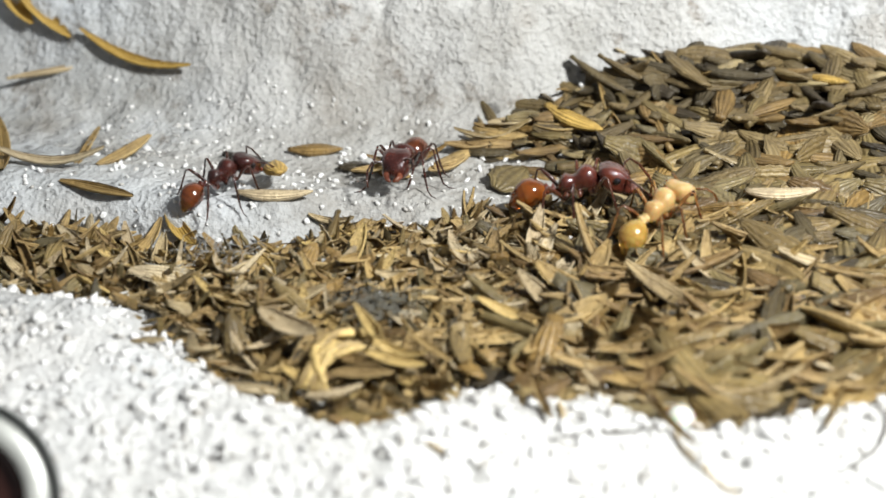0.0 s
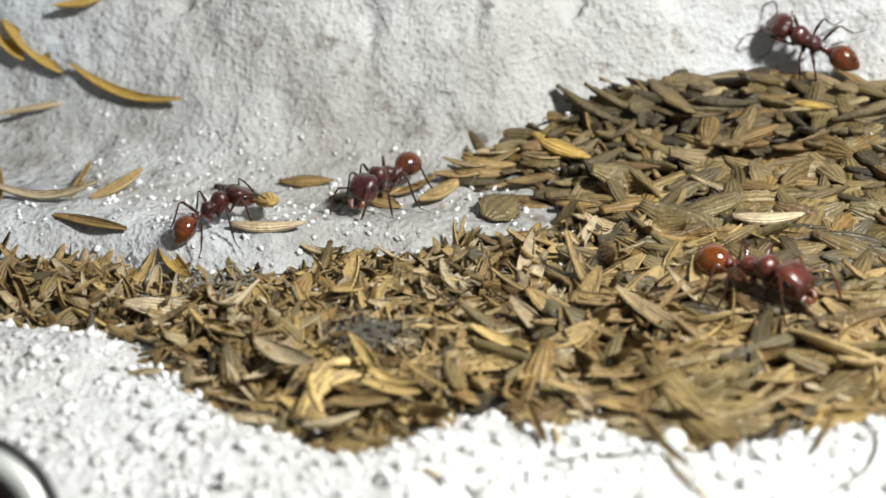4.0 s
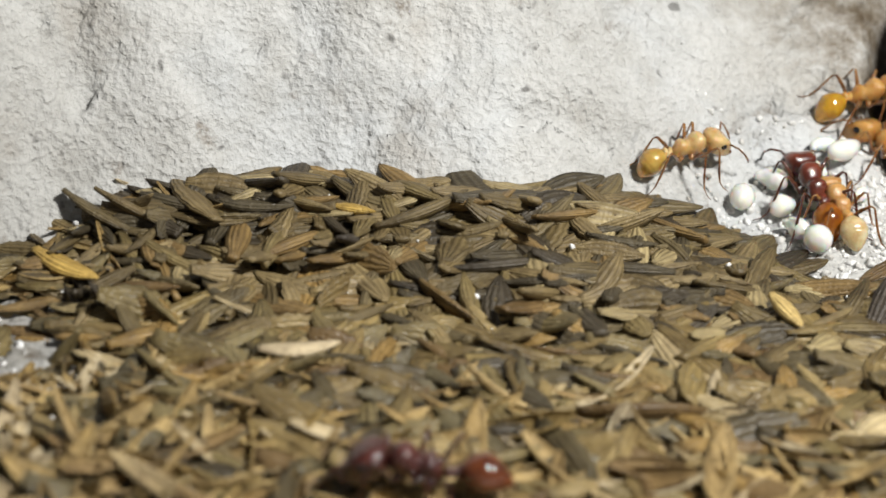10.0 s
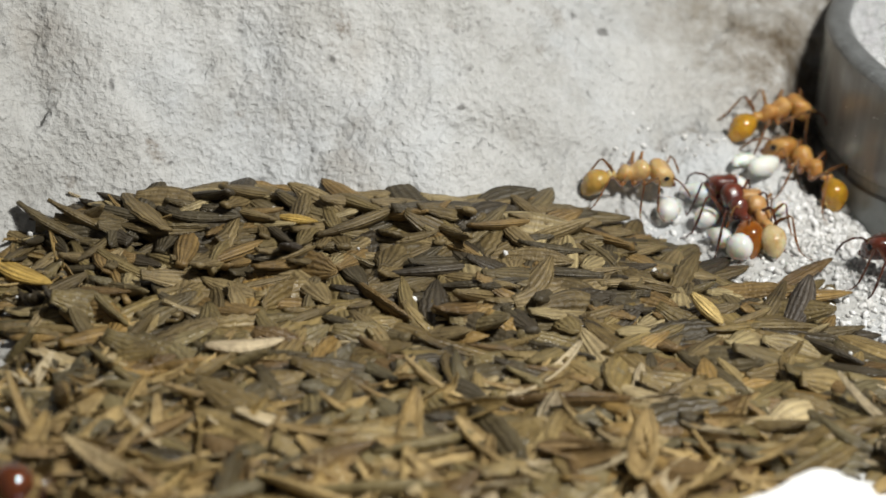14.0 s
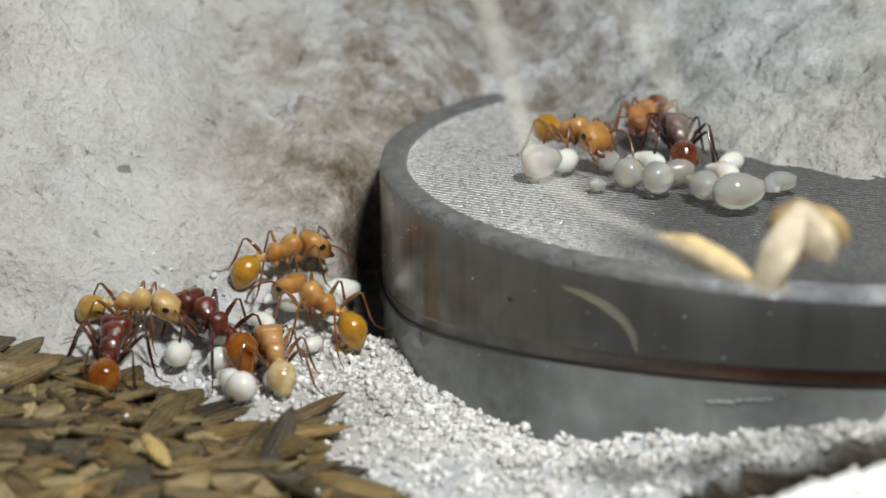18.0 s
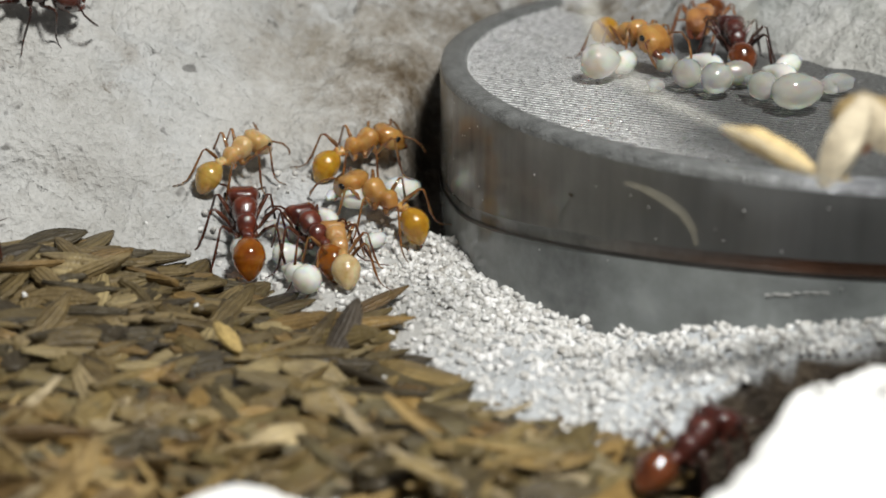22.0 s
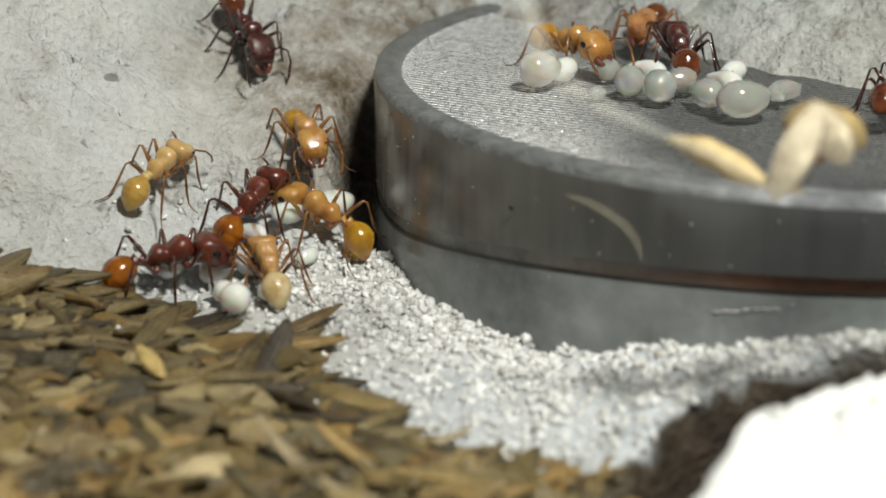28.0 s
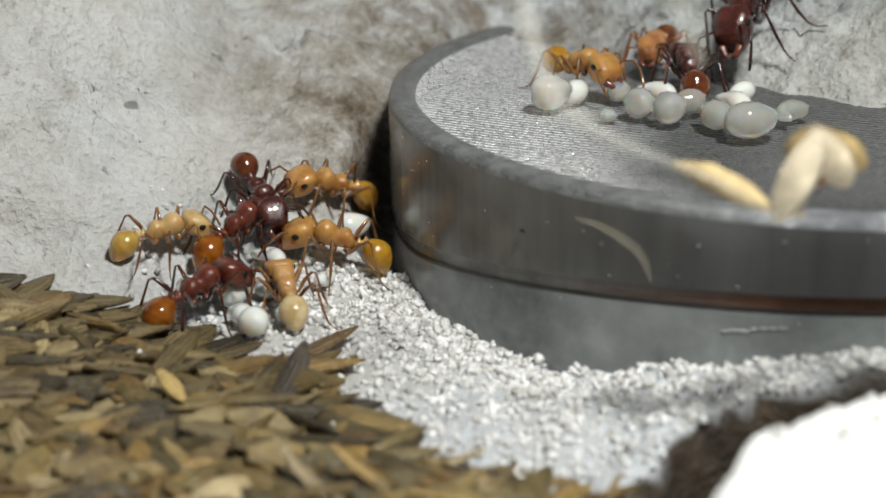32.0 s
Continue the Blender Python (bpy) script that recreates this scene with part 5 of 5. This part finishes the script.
def build_grit():
    rnd = random.Random(8)
    kinds, items = [grit_mesh(k) for k in range(9)], []
    cx, cy, r = DISC[:3]

    def add(x, y, s):
        if float(inside_heap(np.array([x]), np.array([y]))[0]) > 0.5 or math.hypot(x - cx, y - cy) < r + 0.02:
            return
        if float(hollow(np.array([x]), np.array([y]), lump_edge(np.array([x]), np.array([y])))[0]) > 0.03:
            return
        items.append((rnd.choice(kinds), place(x, y, float(ground_z(np.array([x]), np.array([y]))[0]) + 0.04 * s, rnd.uniform(0, 360), rnd.uniform(0, 360), 0) @ Matrix.Diagonal((s, s, s * 0.8, 1))))

    for _ in range(6500):
        a, d = rnd.uniform(192, 285), abs(rnd.gauss(0, 3.4)) + 0.05
        add(cx + math.cos(radians(a)) * (r + d), cy + math.sin(radians(a)) * (r + d), rnd.choice((0.3, 0.4, 0.45, 0.55, 0.65, 0.8, 1.1)))
    for _ in range(2600):
        add(rnd.uniform(-50, -20), rnd.uniform(-30, -18), rnd.choice((0.3, 0.45, 0.6, 0.8, 1.0, 1.5)))
    for _ in range(500):
        add(rnd.uniform(-52, -34), rnd.uniform(-15, -5), rnd.uniform(0.3, 0.9))
    for _ in range(500):
        add(rnd.uniform(-14, 0), rnd.uniform(-10, 6), rnd.uniform(0.3, 1.0))
    for _ in range(260):
        x, y = rnd.uniform(-45, -3), rnd.uniform(-20, 0)
        if float(inside_heap(np.array([x]), np.array([y]))[0]) > 0.3:
            s = rnd.uniform(0.25, 0.8)
            items.append((rnd.choice(kinds), place(x, y, float(heap_z(np.array([x]), np.array([y]))[0]) + rnd.uniform(0.0, 0.22), rnd.uniform(0, 360), rnd.uniform(0, 360), 0) @ Matrix.Diagonal((s, s, s * 0.8, 1))))
    ob = joined("plaster_grit", items, GRIT, None)
    tagged(ob, "loose white plaster grit scattered over the floor", "grit", kind="stuff")


build_grit()


# ---- husks caught above the dish ----
CREAM = seed_material("cream_husk", [(0.0, (0.76, 0.66, 0.48)), (1.0, (0.84, 0.76, 0.60))])


STALK = seed_material("stalk_straw", [(0.0, (0.50, 0.37, 0.17)), (1.0, (0.62, 0.48, 0.25))])
RUSTY = seed_material("rusty_husk", [(0.0, (0.30, 0.12, 0.07)), (1.0, (0.40, 0.18, 0.10))])


def build_floating_husk():
    """A split husk that hangs open from its tip, on a thin bent stalk that leans on the dish's front rim."""
    thing = tagged(new("split_husk"), "pale split grass husk with bent stalk leaning on dish rim", "husk")
    thing.matrix_basis = place(4.2, -10.6, 7.9) @ Matrix.Diagonal((0.78, 0.78, 0.78, 1))
    front = Vector((-0.2, -0.9, 0.35)).normalized()
    for way, length, w, back, m in (((-0.42, -0.1, -0.9), 1.10, 2.3, 0.0, CREAM), ((0.55, 0.0, -0.8), 0.80, 2.2, 0.1, CREAM), ((0.12, 0.1, -0.95), 0.72, 1.6, 0.5, RUSTY),
                                    ((0.85, 0.1, -0.5), 0.82, 2.2, 0.4, STALK), ((-0.15, 0.2, -0.8), 0.55, 3.4, 0.25, STALK)):
        data = HUSKS[3].copy()
        data.materials.clear()
        data.materials.append(m)
        d = Vector(way).normalized()
        z = (-front - d * -front.dot(d)).normalized()
        turn = Matrix((d, z.cross(d), z)).transposed().to_4x4()
        turn.translation = (Vector((0.3, 0, 1.7)) - front * back) * U
        part("husk_valve", data, None, thing, at=turn @ Matrix.Translation((1.25 * length * U, 0, 0)) @ Matrix.Diagonal((length, w, 0.9, 1)))
    part("stalk", tube([(0, 0, -0.8), (-0.9, 0.5, -0.75), (-1.7, 0.9, -0.35), (-2.7, 1.6, 0.05), (-3.6, 2.6, 0.15)], (0.08, 0.14, 0.42, 0.44, 0.10), 8), STALK, thing, "flattened straw-coloured stalk")
    return thing


build_floating_husk()


# ---- dry stem and glass tube over the dish ----
FILM = plain_material("milky_film", (0.80, 0.79, 0.72), 0.45, vary=0.1, rel=0)
FILM.node_tree.nodes["Principled BSDF"].inputs["Alpha"].default_value = 0.15
HAZE = plain_material("thin_film", (0.78, 0.77, 0.66), 0.45, vary=0.1, rel=0)
HAZE.node_tree.nodes["Principled BSDF"].inputs["Alpha"].default_value = 0.08
FAINT = plain_material("faint_reflection", (0.70, 0.64, 0.48), 0.45, vary=0.1, rel=0)
FAINT.node_tree.nodes["Principled BSDF"].inputs["Alpha"].default_value = 0.07
GLASS = plain_material("clear_glass", (0.45, 0.465, 0.43), 0.10, vary=0.02, rel=0, trans=1.0, ior=1.02)
DROP = plain_material("white_droplet", (0.50, 0.495, 0.45), 0.5, vary=0.15, rel=0, sss=0.3)


def build_threads():
    """Milky threads that hang down over the dish, with two white lumps high up on added strands."""
    thing = tagged(new("milky_threads"), "thin milky threads with white lumps hanging above the dish", "thread")
    part("strand", tube([(3.6, -11.4, 7.4), (1.6, -11.6, 8.6), (-0.6, -11.8, 9.6), (-1.9, -11.5, 10.4), (-2.2, -11.3, 11.0), (-2.7, -10.7, 12.8), (-3.6, -10.2, 15.7), (-4.9, -9.6, 20), (-6.0, -9.0, 34)],
                        (0.05, 0.09, 0.13, 0.22, 0.24, 0.26, 0.30, 0.30, 0.30), 8), FILM, thing, "milky thread")
    part("strand", tube([(1.4, -11.5, 11.2), (1.1, -11.4, 12.1), (0.3, -10.9, 13.9), (-0.7, -10.5, 15.7), (-2.4, -10, 20), (-5.5, -9.0, 34)],
                        (0.12, 0.34, 0.44, 0.42, 0.40, 0.30), 8), HAZE, thing, "broad faint thread")
    rnd = random.Random(9)
    # lumps stand in for a plaster overhang; their strands are added to hold them
    for x, y, z, count in ((-1.2, -7.9, 15.0, 4), (-6.85, -7.8, 15.0, 4)):
        bm = bmesh.new()
        for k in range(count):
            lump = bmesh.ops.create_icosphere(bm, subdivisions=2, radius=rnd.uniform(0.22, 0.42) * U)["verts"]
            at = Vector((x + 0.36 * (k - 1.5) + rnd.uniform(-0.1, 0.1), y + rnd.uniform(-0.2, 0.2), z + rnd.uniform(-0.15, 0.35))) * U
            for v in lump:
                v.co = v.co * rnd.uniform(0.84, 1.16) + at
        part("white_drop", bm, DROP, thing, "lumpy white crumb of plaster")
        part("strand", tube([(x, y, z), (x - 0.8, y + 0.2, z + 6), (-5.5, -8.6, 34)], (0.10, 0.08, 0.06), 6), HAZE, thing)
    return thing


build_threads()


def build_tube():
    """A round-ended glass tube that reaches in from above, beaded with white droplets."""
    rnd = random.Random(3)
    tube_thing = tagged(new("glass_tube"), "round-ended glass tube beaded with white droplets", "glass tube")
    r = 4.4
    prof = [(0.0, 0.0)] + [(r * math.sin(radians(a)), r * (1 - math.cos(radians(a)))) for a in range(10, 91, 10)] + [(r, 70)]
    part("glass_wall", lathe(prof), GLASS, tube_thing, "thin clear glass").visible_shadow = False
    axis = Vector((0.42, 0.05, 0.9)).normalized()
    m = axis.to_track_quat("Z", "Y").to_matrix().to_4x4()
    m.translation = Vector((9.4, -11.6, 9.0)) * U
    tube_thing.matrix_basis = m
    bm = bmesh.new()
    bmesh.ops.create_icosphere(bm, subdivisions=2, radius=0.17 * U)
    bead = from_bm(bm)
    bead.materials.append(DROP)
    inward = m.to_3x3().inverted() @ Vector((-0.38, -0.88, 0.28))
    middle = math.degrees(math.atan2(inward.y, inward.x))
    for _ in range(100):
        a, z = middle + rnd.uniform(-85, 60), rnd.uniform(1.0, 9.0)
        rr = r if z > r else math.sqrt(max(0.0, r * r - (r - z) ** 2))
        s = rnd.choice((0.5, 0.7, 0.9, 1.2, 1.6, 2.2))
        part("droplet", bead, None, tube_thing, at=place(math.cos(radians(a)) * rr, math.sin(radians(a)) * rr, z) @ Matrix.Diagonal((s, s, s * rnd.uniform(0.9, 2.2), 1)))
    return tube_thing


build_tube()


# ---- stalk reflection on the dish, fibres and a bead ----
def build_stalk_reflection():
    """A faint curved strip added as the stalk's reflection in the dish's side."""
    cx, cy, r = DISC[:3]
    pts = []
    for a, z in ((229, 4.85), (231.5, 4.8), (234, 4.6), (236.3, 4.3), (237.6, 3.9), (238.2, 3.4)):
        pts.append((math.cos(radians(a)) * (r + 0.12) + cx, math.sin(radians(a)) * (r + 0.12) + cy, z))
    return tagged(part("straw", tube(pts, (0.05, 0.11, 0.14, 0.14, 0.13, 0.06), 8), FAINT), "pale milky strip for the stalk's reflection in the dish's side", "straw")


build_stalk_reflection()
HAIR = plain_material("dark_fibre", (0.045, 0.035, 0.028), 0.5, vary=0.3, rel=0)
TAN = plain_material("tan_fibre", (0.42, 0.33, 0.19), 0.6, vary=0.3, rel=0)


def build_fibre(x, y, turn, length, bend, radius, material, label):
    """A fine curved fibre that lies on the floor or on the slope."""
    pts, a = [], radians(turn)
    for i in range(9):
        k = i / 8 - 0.5
        u, v = k * length, bend * length * (0.25 - k * k)
        px, py = x + u * math.cos(a) - v * math.sin(a), y + u * math.sin(a) + v * math.cos(a)
        pts.append((px, py, floor_z(px, py) + 0.06 + 0.03 * (i % 2)))
    return tagged(part("fibre", tube(pts, [radius * (0.5 + 2 * (0.25 - (i / 8 - 0.5) ** 2)) for i in range(9)], 6), material), label, "fibre")


for x, y, turn, length, bend, radius, material, label in (
        (11.5, 21.5, -52, 3.2, 0.5, 0.055, HAIR, "dark curled fibre on the slope behind the dish"),
        (-29.5, -23.0, 20, 2.8, 0.1, 0.04, HAIR, "fine dark fibre on white plaster"),
        (-26.9, -23.5, -52, 3.0, -0.4, 0.06, TAN, "pale bent fibre on white plaster"),
        (-23.2, -21.8, 70, 3.0, -0.6, 0.06, HAIR, "brown curved fibre on white plaster"),
        (-31.0, -22.0, -68, 2.0, 0.3, 0.09, TAN, "brown bent splinter on white plaster"),
        (-41.3, -20.8, 10, 1.6, 0.2, 0.07, TAN, "reddish splinter on white plaster"),
        (-13.2, -0.6, 6, 2.4, 0.1, 0.03, TAN, "fine pale fibre across the seeds"),
        (-38.9, -26.2, 30, 1.4, 0.9, 0.03, HAIR, "fine curled hair on white plaster"),
        (-33.5, -24.6, -30, 1.0, 0.2, 0.07, TAN, "small brown splinter on white plaster")):
    build_fibre(x, y, turn, length, bend, radius, material, label)


def build_bead():
    bm = bmesh.new()
    bmesh.ops.create_uvsphere(bm, u_segments=20, v_segments=14, radius=0.38 * U)
    return tagged(part("bead", bm, BROOD, at=place(-27.8, -21.3, floor_z(-27.8, -21.3) + 0.3)), "small pearly bead at the heap's front edge", "bead")


build_bead()


# ---- motion ----
def route(rows, follow=1.0):
    return [(t, standing(x, y, a, None, follow)) for t, x, y, a in rows]


def step_legs(ant, spans, pace=0.36):
    """Legs swing in two sets of three while the ant walks."""
    legs = [o for o in ant.children if o.name.startswith("leg")]
    for i, leg in enumerate(legs):
        base = leg.matrix_basis.copy()
        rows = [(0.0, base)]
        for a, b in spans:
            t, k = a, 0
            rows.append((a, base))
            while t + pace / 2 < b:
                t += pace / 2
                k += 1
                swing = 17 * (1 if (k + i) % 2 else -1)
                rows.append((round(t, 3), base @ pose(0, 0, 0, 0, 0, swing)))
            rows.append((b, base))
        rows.append((32.0, base))
        chosen = []
        for t, m in rows:
            if not chosen or t > chosen[-1][0] + 0.02:
                chosen.append((t, m))
        walk(leg, chosen)


def motions():
    for key, rows in ROUTES.items():
        if len(rows) > 1 and key != "a6":
            walk(ANTS[key], route(rows, 0.35 if key in ("ra", "rb", "y2", "y3", "a4") else 1.0))
    # along the heap's front, through the hollow, up the dish's side and over its top
    walk(ANTS["a6"], route(ROUTES["a6"][:-1]) + [
        (21.0, standing(-1.44, -13.3, 5, 0.1)), (21.5, standing(-0.3, -13.3, 25, -0.1)), (22.0, standing(0.2, -12.5, 48, -0.2)),
        (22.5, standing(-0.1, -12.4, 80, 0.0)), (23.0, standing(0.2, -12.5, 30, -0.2)), (23.4, standing(2.5, -9.5, 45, 0.2)), (23.7, standing(4.4, -8.0, 50, 0.9)),
        (24.0, place(6.0, -7.25, 1.9, 0, -50, 70)), (24.5, place(6.9, -7.4, 2.5, 0, -60, 75)),
        (25.4, place(7.9, -7.55, 2.8, 0, -62, 80)), (26.5, place(8.65, -7.45, 4.9, 0, -60, 75)),
        (26.8, place(8.9, -6.8, 5.6, 0, -42, 85)), (27.0, place(9.0, -5.3, 5.75, 0, -14, 90)),
        (27.5, standing(9.6, -0.5, 85, TOP)), (28.2, standing(11.6, 2.6, 40, TOP)), (29.5, standing(16.0, 3.4, 5, TOP)), (32.0, standing(19.5, 3.0, 0, TOP))])
    step_legs(ANTS["a2"], [(4.0, 5.4), (6.1, 9.5)])
    step_legs(ANTS["a3"], [(0.6, 8.6)])
    step_legs(ANTS["a4"], [(0.0, 4.8), (8.3, 9.4)])
    step_legs(ANTS["a5"], [(2.0, 8.0)])
    step_legs(ANTS["a6"], [(8.0, 11.5), (13.2, 28.8)])
    step_legs(ANTS["a7"], [(22.8, 28.0)])
    step_legs(ANTS["rb"], [(13.0, 20.4)])
    step_legs(ANTS["rc"], [(20.5, 31.0)])
    step_legs(ANTS["rd"], [(16.0, 23.2)])
    step_legs(ANTS["rf"], [(22.5, 24.4), (27.3, 31.0)])


motions()
